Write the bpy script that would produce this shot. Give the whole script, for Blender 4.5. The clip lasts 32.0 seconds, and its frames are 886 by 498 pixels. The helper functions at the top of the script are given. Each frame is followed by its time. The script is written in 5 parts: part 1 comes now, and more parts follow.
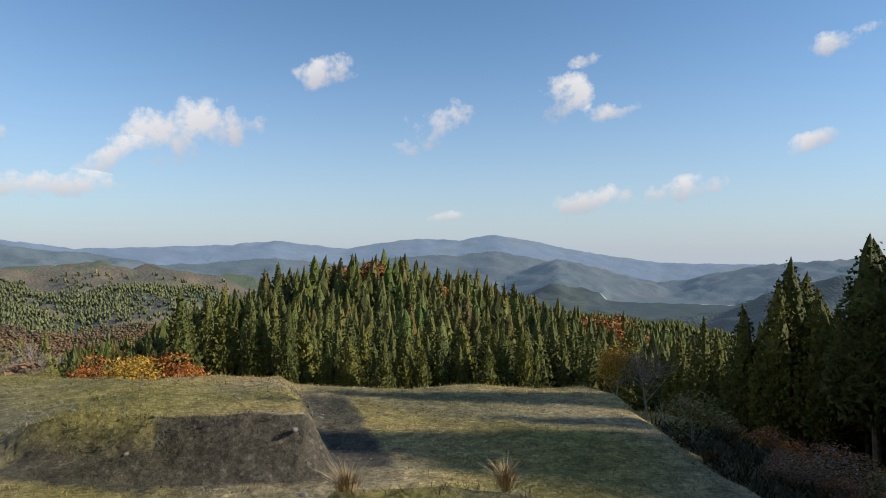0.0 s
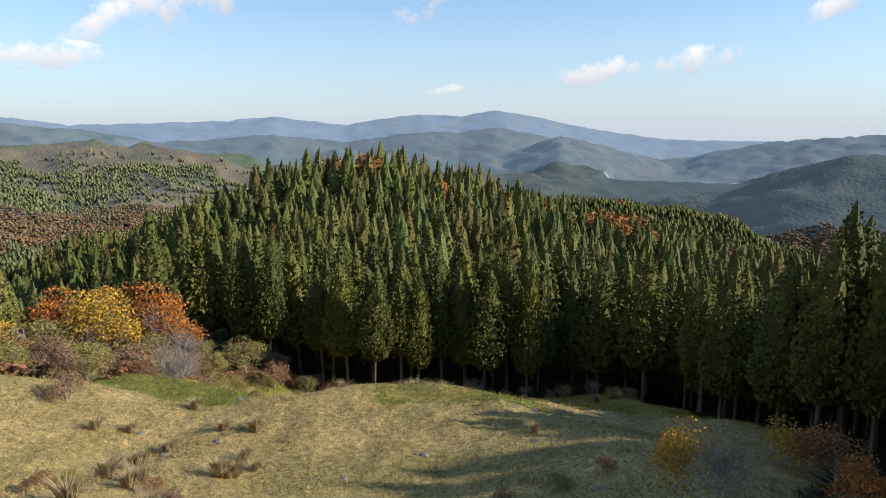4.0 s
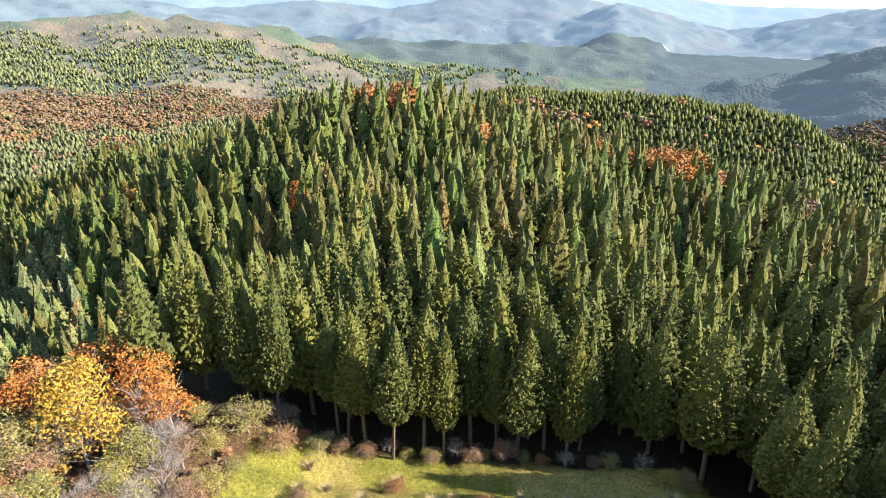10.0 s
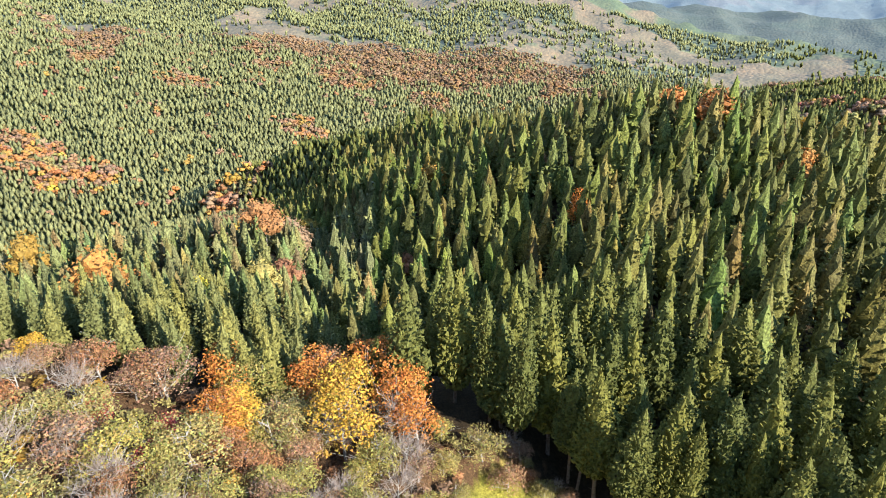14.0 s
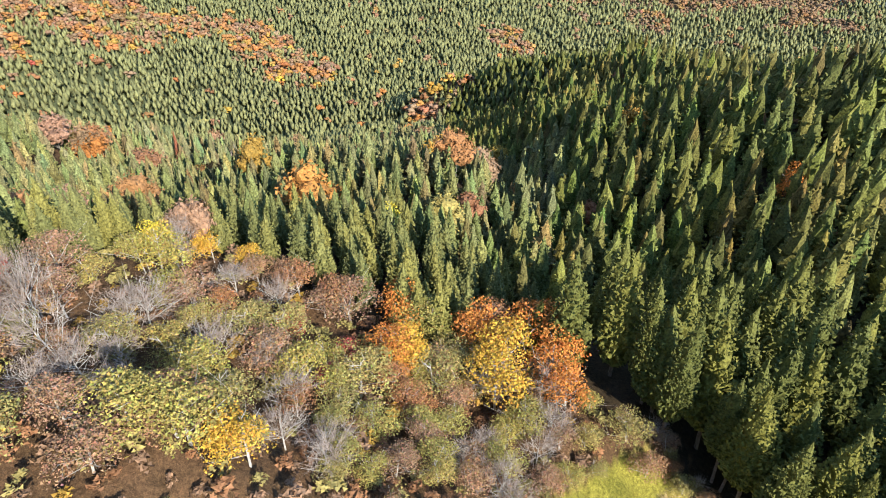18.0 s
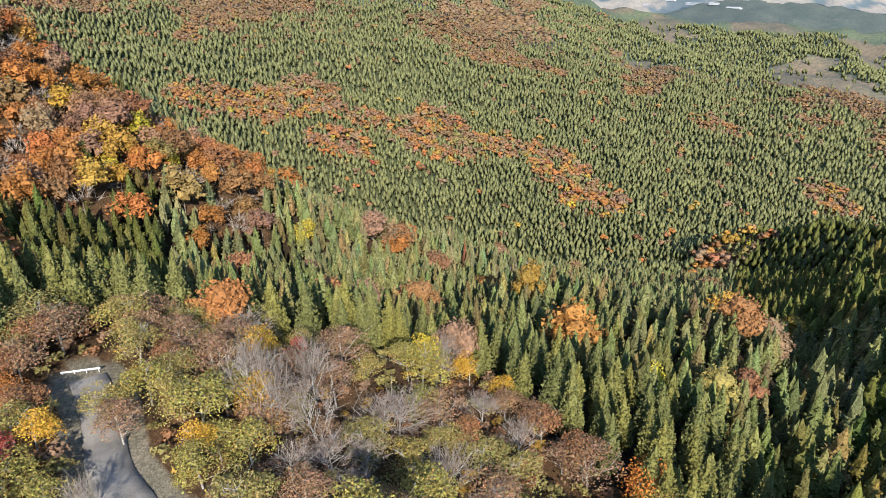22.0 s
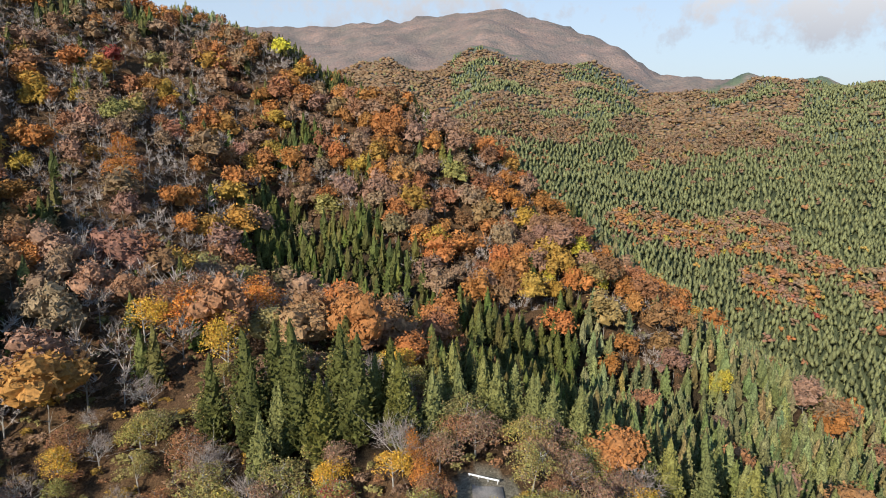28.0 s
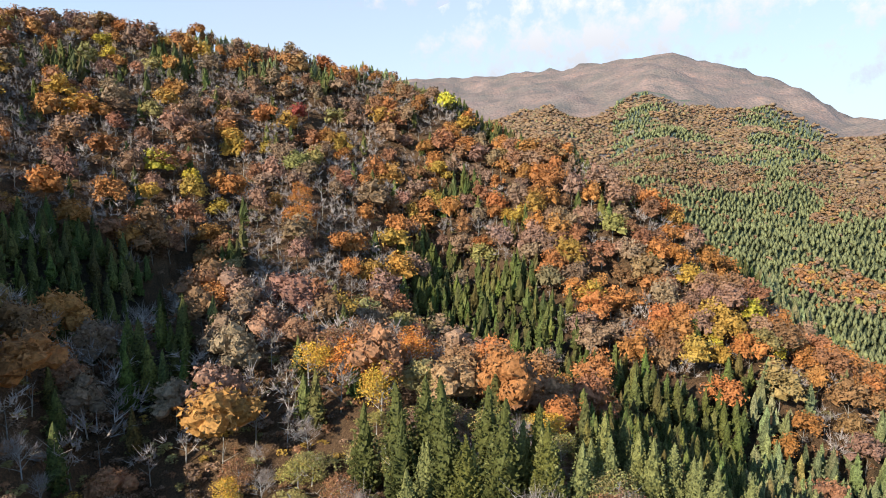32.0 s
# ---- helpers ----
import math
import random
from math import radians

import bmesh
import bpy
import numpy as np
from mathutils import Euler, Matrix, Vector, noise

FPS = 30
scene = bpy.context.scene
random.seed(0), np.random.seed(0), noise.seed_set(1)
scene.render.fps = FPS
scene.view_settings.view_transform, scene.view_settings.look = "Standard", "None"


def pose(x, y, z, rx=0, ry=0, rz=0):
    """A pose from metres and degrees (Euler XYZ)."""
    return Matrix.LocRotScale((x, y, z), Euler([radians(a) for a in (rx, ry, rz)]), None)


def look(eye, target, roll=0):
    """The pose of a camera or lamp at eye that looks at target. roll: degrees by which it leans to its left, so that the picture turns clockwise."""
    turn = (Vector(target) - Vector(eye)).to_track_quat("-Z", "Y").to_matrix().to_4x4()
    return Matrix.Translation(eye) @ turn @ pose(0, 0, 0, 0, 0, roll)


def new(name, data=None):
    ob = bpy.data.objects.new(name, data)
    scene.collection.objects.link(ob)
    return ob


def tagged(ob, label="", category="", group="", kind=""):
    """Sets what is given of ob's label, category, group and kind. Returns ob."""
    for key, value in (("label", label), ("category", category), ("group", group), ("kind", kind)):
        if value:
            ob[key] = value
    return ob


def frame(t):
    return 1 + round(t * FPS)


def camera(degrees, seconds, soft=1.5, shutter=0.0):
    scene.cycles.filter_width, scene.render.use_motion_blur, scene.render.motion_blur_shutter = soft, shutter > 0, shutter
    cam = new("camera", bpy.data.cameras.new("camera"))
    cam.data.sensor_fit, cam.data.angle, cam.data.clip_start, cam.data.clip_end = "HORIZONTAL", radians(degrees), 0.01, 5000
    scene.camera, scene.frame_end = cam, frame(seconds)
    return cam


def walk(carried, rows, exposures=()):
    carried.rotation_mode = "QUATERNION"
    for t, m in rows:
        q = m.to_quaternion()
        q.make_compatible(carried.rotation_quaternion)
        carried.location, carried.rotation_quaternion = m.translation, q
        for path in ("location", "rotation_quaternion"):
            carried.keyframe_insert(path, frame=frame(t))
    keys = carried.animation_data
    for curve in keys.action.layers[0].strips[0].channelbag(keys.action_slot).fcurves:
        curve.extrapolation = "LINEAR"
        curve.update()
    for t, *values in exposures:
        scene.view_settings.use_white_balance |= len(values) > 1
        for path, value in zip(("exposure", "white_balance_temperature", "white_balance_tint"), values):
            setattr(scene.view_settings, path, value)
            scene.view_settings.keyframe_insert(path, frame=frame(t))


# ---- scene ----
cam = camera(69.5, 32.0, soft=1.0)
PATH = [
    (0.0, pose(-1.95, 34.06, 7.20, 89.97, 0.00, -0.94)),
    (0.5, pose(-1.91, 35.27, 7.52, 88.63, 0.00, -0.94)),
    (1.0, pose(-1.87, 36.52, 7.94, 87.26, 0.00, -0.91)),
    (1.5, pose(-1.78, 37.94, 8.54, 85.91, 0.00, -0.88)),
    (2.0, pose(-1.70, 39.50, 9.21, 84.55, 0.00, -0.87)),
    (2.5, pose(-1.63, 41.14, 9.95, 83.17, 0.00, -0.86)),
    (3.0, pose(-1.55, 42.86, 10.83, 81.75, 0.00, -0.85)),
    (3.5, pose(-1.46, 44.61, 11.91, 80.34, 0.00, -0.85)),
    (5.5, pose(-0.79, 52.20, 18.55, 74.68, 0.00, -0.65)),
    (6.0, pose(-0.63, 54.36, 20.11, 73.32, 0.00, -0.64)),
    (6.5, pose(-0.47, 56.60, 21.67, 71.98, 0.00, -0.63)),
    (7.0, pose(-0.31, 58.91, 23.27, 70.62, 0.00, -0.65)),
    (7.5, pose(-0.15, 61.23, 24.93, 69.29, 0.00, -0.69)),
    (8.0, pose(0.00, 63.50, 26.63, 68.20, 0.00, -0.70)),
    (8.5, pose(0.13, 65.63, 28.36, 67.70, 0.00, -0.36)),
    (9.0, pose(0.21, 67.61, 30.10, 67.53, 0.00, 0.30)),
    (9.5, pose(0.26, 69.44, 31.85, 67.48, 0.00, 1.51)),
    (10.0, pose(0.30, 71.09, 33.58, 67.48, 0.00, 3.25)),
    (10.5, pose(0.32, 72.57, 35.24, 67.44, 0.00, 6.05)),
    (11.0, pose(0.30, 73.90, 36.82, 67.38, 0.00, 9.71)),
    (11.5, pose(0.24, 75.07, 38.26, 67.27, 0.00, 13.42)),
    (12.0, pose(0.11, 76.07, 39.54, 67.20, 0.00, 17.07)),
    (12.5, pose(-0.09, 76.88, 40.67, 67.07, 0.00, 20.74)),
    (13.0, pose(-0.33, 77.52, 41.69, 66.43, 0.00, 24.15)),
    (13.5, pose(-0.59, 78.03, 42.62, 65.67, 0.00, 27.16)),
    (14.0, pose(-0.85, 78.48, 43.51, 64.38, 0.00, 29.88)),
    (14.5, pose(-1.09, 78.90, 44.40, 62.94, 0.00, 32.30)),
    (15.0, pose(-1.29, 79.29, 45.31, 61.45, 0.00, 34.61)),
    (15.5, pose(-1.45, 79.67, 46.27, 59.98, 0.00, 36.91)),
    (17.5, pose(-1.56, 80.26, 50.31, 56.36, 0.00, 45.88)),
    (18.0, pose(-1.71, 80.45, 50.97, 56.68, 0.00, 48.40)),
    (18.5, pose(-1.90, 80.64, 51.59, 57.74, 0.00, 50.70)),
    (19.0, pose(-2.12, 80.82, 52.15, 59.10, 0.00, 53.14)),
    (19.5, pose(-2.40, 81.00, 52.69, 60.45, 0.00, 56.00)),
    (20.0, pose(-2.77, 81.18, 53.19, 61.79, 0.00, 59.03)),
    (20.5, pose(-3.20, 81.38, 53.66, 63.12, 0.00, 63.12)),
    (21.0, pose(-3.66, 81.56, 54.08, 64.43, 0.00, 67.08)),
    (21.5, pose(-4.08, 81.69, 54.46, 65.85, 0.00, 71.00)),
    (22.0, pose(-4.40, 81.71, 54.81, 67.28, 0.00, 74.91)),
    (22.5, pose(-4.62, 81.64, 55.17, 68.69, 0.00, 78.84)),
    (23.0, pose(-4.77, 81.54, 55.58, 70.11, 0.00, 82.71)),
    (23.5, pose(-4.87, 81.45, 56.05, 71.54, 0.00, 86.57)),
    (24.0, pose(-4.98, 81.41, 56.54, 72.94, 0.00, 90.42)),
    (24.5, pose(-5.11, 81.38, 57.02, 74.34, 0.00, 94.18)),
    (25.0, pose(-5.28, 81.34, 57.43, 75.64, 0.00, 97.86)),
    (25.5, pose(-5.46, 81.28, 57.76, 76.27, 0.00, 101.43)),
    (26.0, pose(-5.66, 81.23, 58.06, 76.85, 0.00, 104.83)),
    (26.5, pose(-5.84, 81.20, 58.35, 77.38, 0.00, 107.22)),
    (28.5, pose(-5.96, 81.30, 59.55, 78.17, 0.00, 114.56)),
    (29.0, pose(-6.03, 81.26, 59.89, 78.16, 0.00, 116.47)),
    (29.5, pose(-6.11, 81.21, 60.23, 78.15, 0.00, 118.46)),
    (30.0, pose(-6.22, 81.15, 60.58, 78.15, 0.00, 120.26)),
    (30.5, pose(-6.34, 81.07, 60.96, 78.66, 0.00, 122.04)),
    (31.0, pose(-6.46, 80.99, 61.34, 80.19, 0.00, 123.84)),
    (31.5, pose(-6.60, 80.90, 61.72, 81.65, 0.00, 125.42)),
    (32.0, pose(-6.73, 80.81, 62.11, 82.06, 0.00, 126.72)),
]
walk(cam, PATH, [(0.0, -0.2), (3.0, 0.0), (6.0, 0.6), (9.0, 1.42), (13.0, 1.35), (19.0, 1.0), (24.0, 0.4), (27.0, 0.28), (32.0, 0.68)])

# ---------------------------------------------------------------- world, sun
SUN_AZ, SUN_EL = 98.0, 27.0
world = bpy.data.worlds.new("sky")
scene.world = world
world.use_nodes = True
wn, wl = world.node_tree.nodes, world.node_tree.links
wn.clear()
w_out = wn.new("ShaderNodeOutputWorld")
w_bg = wn.new("ShaderNodeBackground")
w_sky = wn.new("ShaderNodeTexSky")
w_sky.sky_type = "NISHITA"
w_sky.sun_disc = False
w_sky.sun_elevation = radians(SUN_EL)
w_sky.sun_rotation = radians(SUN_AZ)
w_sky.altitude, w_sky.air_density, w_sky.dust_density, w_sky.ozone_density = 300, 0.9, 0.1, 2.4
w_bg.inputs["Strength"].default_value = 0.14
# Clouds: bearing to the left of +y, elevation, half-width, half-height and lean, in degrees
CLOUDS = [(21, 9.6, 6.6, 2.4, 16), (27, 7.0, 3.0, 1.2, 25), (9.5, 15.2, 3.2, 1.3, 18), (0.0, 10.8, 3.4, 1.8, 26), (-11.8, 13.2, 2.6, 2.1, -18), (-15.8, 11.8, 2.4, 0.9, 10), (-13.0, 16.0, 1.6, 0.6, 10), (-14.2, 4.3, 3.8, 1.1, 6), (-21.6, 5.1, 3.4, 1.1, 8), (31, 4.8, 4.6, 1.1, 4), (-33, 15.6, 2.6, 0.8, 12), (-1.4, 2.9, 2.0, 0.5, 8), (35, 8.6, 1.4, 0.8, 0), (-31, 8.4, 2.5, 0.8, 25), (81, 7.6, 9.0, 3.0, -4), (68, 5.6, 7.0, 1.6, -3), (100, 13.2, 13.0, 2.4, 6), (118, 15.5, 12.0, 2.4, 8), (88, 16.0, 9.0, 2.0, 0), (112, 10.5, 15.0, 4.2, 3), (84, 9.5, 13.0, 4.2, 0), (60, 4.0, 12.0, 2.0, 0), (128, 16.0, 10.0, 3.0, 5)]
w_co = wn.new("ShaderNodeTexCoord")
w_no = wn.new("ShaderNodeTexNoise")
w_no.inputs["Scale"].default_value, w_no.inputs["Detail"].default_value, w_no.inputs["Roughness"].default_value = 21.0, 8.0, 0.64
wl.new(w_co.outputs["Generated"], w_no.inputs["Vector"])


def w_math(op, a, b=None, clamp=False):
    k = wn.new("ShaderNodeMath")
    k.operation, k.use_clamp = op, clamp
    for sock, v in zip(k.inputs, (a, b)):
        if isinstance(v, (int, float)):
            sock.default_value = v
        elif v is not None:
            wl.new(v, sock)
    return k.outputs[0]


def w_dot(v):
    k = wn.new("ShaderNodeVectorMath")
    k.operation = "DOT_PRODUCT"
    k.inputs[1].default_value = v
    wl.new(w_co.outputs["Generated"], k.inputs[0])
    return k.outputs["Value"]


cover, under = None, None
for c_az, c_el, c_w, c_h, c_lean in CLOUDS:
    a, e = radians(c_az), radians(c_el)
    fw = Vector((-math.sin(a) * math.cos(e), math.cos(a) * math.cos(e), math.sin(e)))
    ri = Vector((math.cos(a), math.sin(a), 0))
    up = ri.cross(fw)
    ri, up = ri * math.cos(radians(c_lean)) + up * math.sin(radians(c_lean)), up * math.cos(radians(c_lean)) - ri * math.sin(radians(c_lean))
    u = w_dot(ri / math.sin(radians(c_w)))
    v = w_dot(up / math.sin(radians(c_h)))
    back = w_math("GREATER_THAN", w_dot(fw), 0.0)
    near = w_math("SUBTRACT", 1.0, w_math("ADD", w_math("MULTIPLY", u, u), w_math("MULTIPLY", v, v)))
    near = w_math("MULTIPLY", w_math("MAXIMUM", near, -1.5), back)
    near = w_math("SUBTRACT", near, w_math("MULTIPLY", w_math("SUBTRACT", 1.0, back), 3.0))
    shade = w_math("MULTIPLY", w_math("ADD", w_math("MULTIPLY", v, 0.5), 0.5, True), w_math("GREATER_THAN", near, -0.6))
    cover = near if cover is None else w_math("MAXIMUM", cover, near)
    under = shade if under is None else w_math("MAXIMUM", under, shade)
puff = w_math("ADD", cover, w_math("MULTIPLY", w_math("SUBTRACT", w_no.outputs["Fac"], 0.5), 6.2))
mask = w_math("MULTIPLY", w_math("ADD", w_math("MULTIPLY", puff, 0.9), -0.1, True), 0.9)
w_tone = wn.new("ShaderNodeMix")
w_tone.data_type = "RGBA"
w_tone.inputs[6].default_value, w_tone.inputs[7].default_value = (4.2, 4.3, 4.8, 1), (7.4, 7.2, 7.1, 1)
wl.new(under, w_tone.inputs[0])
w_mix = wn.new("ShaderNodeMix")
w_mix.data_type = "RGBA"
wl.new(mask, w_mix.inputs[0])
w_cool = wn.new("ShaderNodeMix")
w_cool.data_type, w_cool.blend_type = "RGBA", "MULTIPLY"
w_cool.inputs[0].default_value, w_cool.inputs[7].default_value = 1.0, (1.0, 1.17, 1.24, 1)
wl.new(w_sky.outputs[0], w_cool.inputs[6])
# pale haze above the horizon
w_sep = wn.new("ShaderNodeSeparateXYZ")
wl.new(w_co.outputs["Generated"], w_sep.inputs[0])
w_low = w_math("POWER", w_math("SUBTRACT", 1.0, w_math("MULTIPLY", w_math("MAXIMUM", w_sep.outputs["Z"], 0.0), 2.6), True), 2.2)
w_haze = wn.new("ShaderNodeMix")
w_haze.data_type = "RGBA"
w_haze.inputs[7].default_value = (3.75, 4.2, 4.95, 1)
wl.new(w_math("MULTIPLY", w_low, 0.9), w_haze.inputs[0])
wl.new(w_cool.outputs[2], w_haze.inputs[6])
# a thin veil of cloud over the side valley
w_dim = wn.new("ShaderNodeMix")
w_dim.data_type = "RGBA"
w_dim.inputs[7].default_value = (3.2, 3.4, 3.7, 1)
w_veil = w_math("MULTIPLY", w_math("SUBTRACT", w_dot((-0.94, -0.34, 0.0)), 0.2), 1.6, True)
wl.new(w_math("MULTIPLY", w_veil, 0.62), w_dim.inputs[0])
wl.new(w_haze.outputs[2], w_dim.inputs[6])
wl.new(w_dim.outputs[2], w_mix.inputs[6])
w_far = wn.new("ShaderNodeMix")
w_far.data_type, w_far.blend_type = "RGBA", "MULTIPLY"
w_far.inputs[7].default_value = (0.7, 0.71, 0.72, 1)
wl.new(w_veil, w_far.inputs[0])
wl.new(w_tone.outputs[2], w_far.inputs[6])
wl.new(w_far.outputs[2], w_mix.inputs[7])
wl.new(w_mix.outputs[2], w_bg.inputs[0])
wl.new(w_bg.outputs[0], w_out.inputs[0])
sun = new("sun", bpy.data.lights.new("sun", "SUN"))
sun.data.energy, sun.data.angle, sun.data.color = 5.0, radians(0.53), (1.0, 0.93, 0.82)
S_DIR = Vector((math.sin(radians(SUN_AZ)) * math.cos(radians(SUN_EL)), math.cos(radians(SUN_AZ)) * math.cos(radians(SUN_EL)), math.sin(radians(SUN_EL))))
sun.matrix_world = look(S_DIR * 300, (0, 0, 0))

rng = np.random.default_rng(7)


# ---------------------------------------------------------------- materials
def material(name, rough=0.9):
    m = bpy.data.materials.new(name)
    m.use_nodes = True
    n, l = m.node_tree.nodes, m.node_tree.links
    b = n["Principled BSDF"]
    b.inputs["Roughness"].default_value = rough
    b.inputs["Specular IOR Level"].default_value = 0.2
    return m, n, l, b


def noise_tex(n, l, scale, detail=4.0, vec=None):
    t = n.new("ShaderNodeTexNoise")
    t.inputs["Scale"].default_value = scale
    t.inputs["Detail"].default_value = detail
    if vec is not None:
        l.new(vec, t.inputs["Vector"])
    return t


def ramp(n, l, fac, stops):
    r = n.new("ShaderNodeValToRGB")
    e = r.color_ramp.elements
    while len(e) < len(stops):
        e.new(0.5)
    for k, (p, c) in zip(e, stops):
        k.position, k.color = p, (*c, 1)
    l.new(fac, r.inputs[0])
    return r


def mixed(n, l, kind, fac, a, b):
    m = n.new("ShaderNodeMix")
    m.data_type, m.blend_type = "RGBA", kind
    for sock, v in ((m.inputs[0], fac), (m.inputs[6], a), (m.inputs[7], b)):
        if isinstance(v, (int, float)):
            sock.default_value = v
        elif isinstance(v, tuple):
            sock.default_value = (*v, 1)
        else:
            l.new(v, sock)
    return m.outputs[2]


def foliage(name, grain=1.6, per_object=0.0, low=0.45, high=1.5):
    """Leaves: the tree's own tint, varied by a fine and a coarse grain."""
    m, n, l, b = material(name, 0.75)
    at = n.new("ShaderNodeAttribute")
    at.attribute_name = "tint"
    geo = n.new("ShaderNodeNewGeometry")
    fine = noise_tex(n, l, grain, 5, geo.outputs["Position"])
    r = ramp(n, l, fine.outputs["Fac"], [(0.3, (low, low, low)), (0.7, (high, high, high))])
    c = mixed(n, l, "MULTIPLY", 1.0, at.outputs["Color"], r.outputs[0])
    isl = ramp(n, l, geo.outputs["Random Per Island"], [(0.0, (0.7, 0.72, 0.7)), (1.0, (1.25, 1.22, 1.1))])
    c = mixed(n, l, "MULTIPLY", 0.55, c, isl.outputs[0])
    if per_object:
        oi = n.new("ShaderNodeObjectInfo")
        ro = ramp(n, l, oi.outputs["Random"], [(0.0, (0.72, 0.78, 0.8)), (0.5, (1, 1, 1)), (1.0, (1.3, 1.18, 0.9))])
        c = mixed(n, l, "MULTIPLY", per_object, c, ro.outputs[0])
    l.new(c, b.inputs["Base Color"])
    bump = n.new("ShaderNodeBump")
    bump.inputs["Strength"].default_value, bump.inputs["Distance"].default_value = 0.8, 0.3
    l.new(fine.outputs["Fac"], bump.inputs["Height"])
    l.new(bump.outputs[0], b.inputs["Normal"])
    return m


def bark(name, dark, light, scale=3.0):
    m, n, l, b = material(name, 0.9)
    geo = n.new("ShaderNodeNewGeometry")
    t = noise_tex(n, l, scale, 6, geo.outputs["Position"])
    r = ramp(n, l, t.outputs["Fac"], [(0.3, dark), (0.7, light)])
    l.new(r.outputs[0], b.inputs["Base Color"])
    return m


M_CEDAR = foliage("cedar_foliage", 2.6, 0.9, 0.45, 1.35)
M_CEDAR_FAR = foliage("cedar_forest", 2.2, 0, 0.35, 1.65)
M_LEAF = foliage("autumn_leaves", 2.5, 0.5, 0.72, 1.25)
M_LEAF_FAR = foliage("autumn_forest", 1.5, 0, 0.6, 1.35)
M_BARK = bark("cedar_bark", (0.10, 0.07, 0.05), (0.26, 0.2, 0.15))
M_TWIG = bark("twig_bark", (0.2, 0.155, 0.125), (0.36, 0.3, 0.26), 1.0)
M_PALE_BARK = bark("pale_bark", (0.22, 0.2, 0.17), (0.5, 0.47, 0.42))


# ---------------------------------------------------------------- mesh helpers
def mesh_of(name, verts, faces, mat, tint=None, smooth=False):
    """A mesh from arrays: verts (n,3), faces (m,3) or (m,4)."""
    verts, faces = np.asarray(verts, np.float32), np.asarray(faces, np.int32)
    k = faces.shape[1]
    me = bpy.data.meshes.new(name)
    me.vertices.add(len(verts))
    me.vertices.foreach_set("co", verts.ravel())
    me.loops.add(faces.size)
    me.loops.foreach_set("vertex_index", faces.ravel())
    me.polygons.add(len(faces))
    me.polygons.foreach_set("loop_start", np.arange(0, faces.size, k, dtype=np.int32))
    me.polygons.foreach_set("use_smooth", np.full(len(faces), smooth))
    if tint is not None:
        a = me.attributes.new("tint", "FLOAT_COLOR", "POINT")
        a.data.foreach_set("color", np.concatenate([tint, np.ones((len(tint), 1))], 1).astype(np.float32).ravel())
    me.update(calc_edges=True)
    me.materials.append(mat)
    return me


def part(name, me, parent, label=""):
    ob = new(name, me)
    ob.parent = parent
    return tagged(ob, label)


def stick(a, b, ra, rb, sides=5):
    """A tapered round piece from a to b."""
    a, b = np.array(a, float), np.array(b, float)
    d = (b - a) / max(np.linalg.norm(b - a), 1e-6)
    u = np.cross(d, (0.3, 0.9, 0.2))
    u /= np.linalg.norm(u)
    v = np.cross(d, u)
    t = np.arange(sides) * 2 * np.pi / sides
    ring = np.cos(t)[:, None] * u + np.sin(t)[:, None] * v
    V = np.concatenate([a + ra * ring, b + rb * ring])
    i = np.arange(sides)
    j = (i + 1) % sides
    F = np.concatenate([np.stack([i, j, j + sides], 1), np.stack([i, j + sides, i + sides], 1)])
    return V, F


def joined(pieces):
    Vs, Fs, n = [], [], 0
    for V, F in pieces:
        Vs.append(V)
        Fs.append(F + n)
        n += len(V)
    return np.concatenate(Vs), np.concatenate(Fs)


def tufts(centres, out, size, r, droop=0.0, slim=1.0):
    """Small three-sided leaf bunches at the centres, each pointing along out."""
    n = len(centres)
    size = np.broadcast_to(size, (n,))[:, None]
    o = out / np.maximum(np.linalg.norm(out, axis=1, keepdims=True), 1e-6)
    s = np.cross(o, (0, 0, 1.0)) + 1e-4
    s /= np.linalg.norm(s, axis=1, keepdims=True)
    w = np.cross(s, o)
    ang = r.uniform(0, 2 * np.pi, n)
    tip = centres + o * size * r.uniform(0.25, 0.75, (n, 1))
    tip[:, 2] -= droop * size[:, 0]
    V = [tip]
    for k in range(3):
        a = (ang + k * 2.094 + r.uniform(-0.4, 0.4, n))[:, None]
        V.append(centres + (np.cos(a) * s + np.sin(a) * w) * size * slim * r.uniform(0.75, 1.25, (n, 1)) - o * size * r.uniform(0.0, 0.35, (n, 1)))
    V = np.stack(V, 1).reshape(-1, 3)
    f = np.array([[0, 1, 2], [0, 2, 3], [0, 3, 1]])
    return V, (np.arange(n)[:, None, None] * 4 + f).reshape(-1, 3)


def leaves(centres, out, size, r):
    """Single small leaf sprays facing roughly outwards."""
    n = len(centres)
    o = out + r.normal(0, 0.7, (n, 3))
    o /= np.linalg.norm(o, axis=1, keepdims=True)
    s = np.cross(o, r.normal(0, 1, (n, 3)))
    s /= np.linalg.norm(s, axis=1, keepdims=True)
    w = np.cross(s, o)
    size = np.broadcast_to(size, (n,))[:, None]
    V = []
    for k in range(3):
        a = (k * 2.094 + r.uniform(-0.5, 0.5, n))[:, None]
        V.append(centres + (np.cos(a) * s + np.sin(a) * w) * size * r.uniform(0.7, 1.3, (n, 1)))
    return np.stack(V, 1).reshape(-1, 3), np.arange(3 * n).reshape(-1, 3)


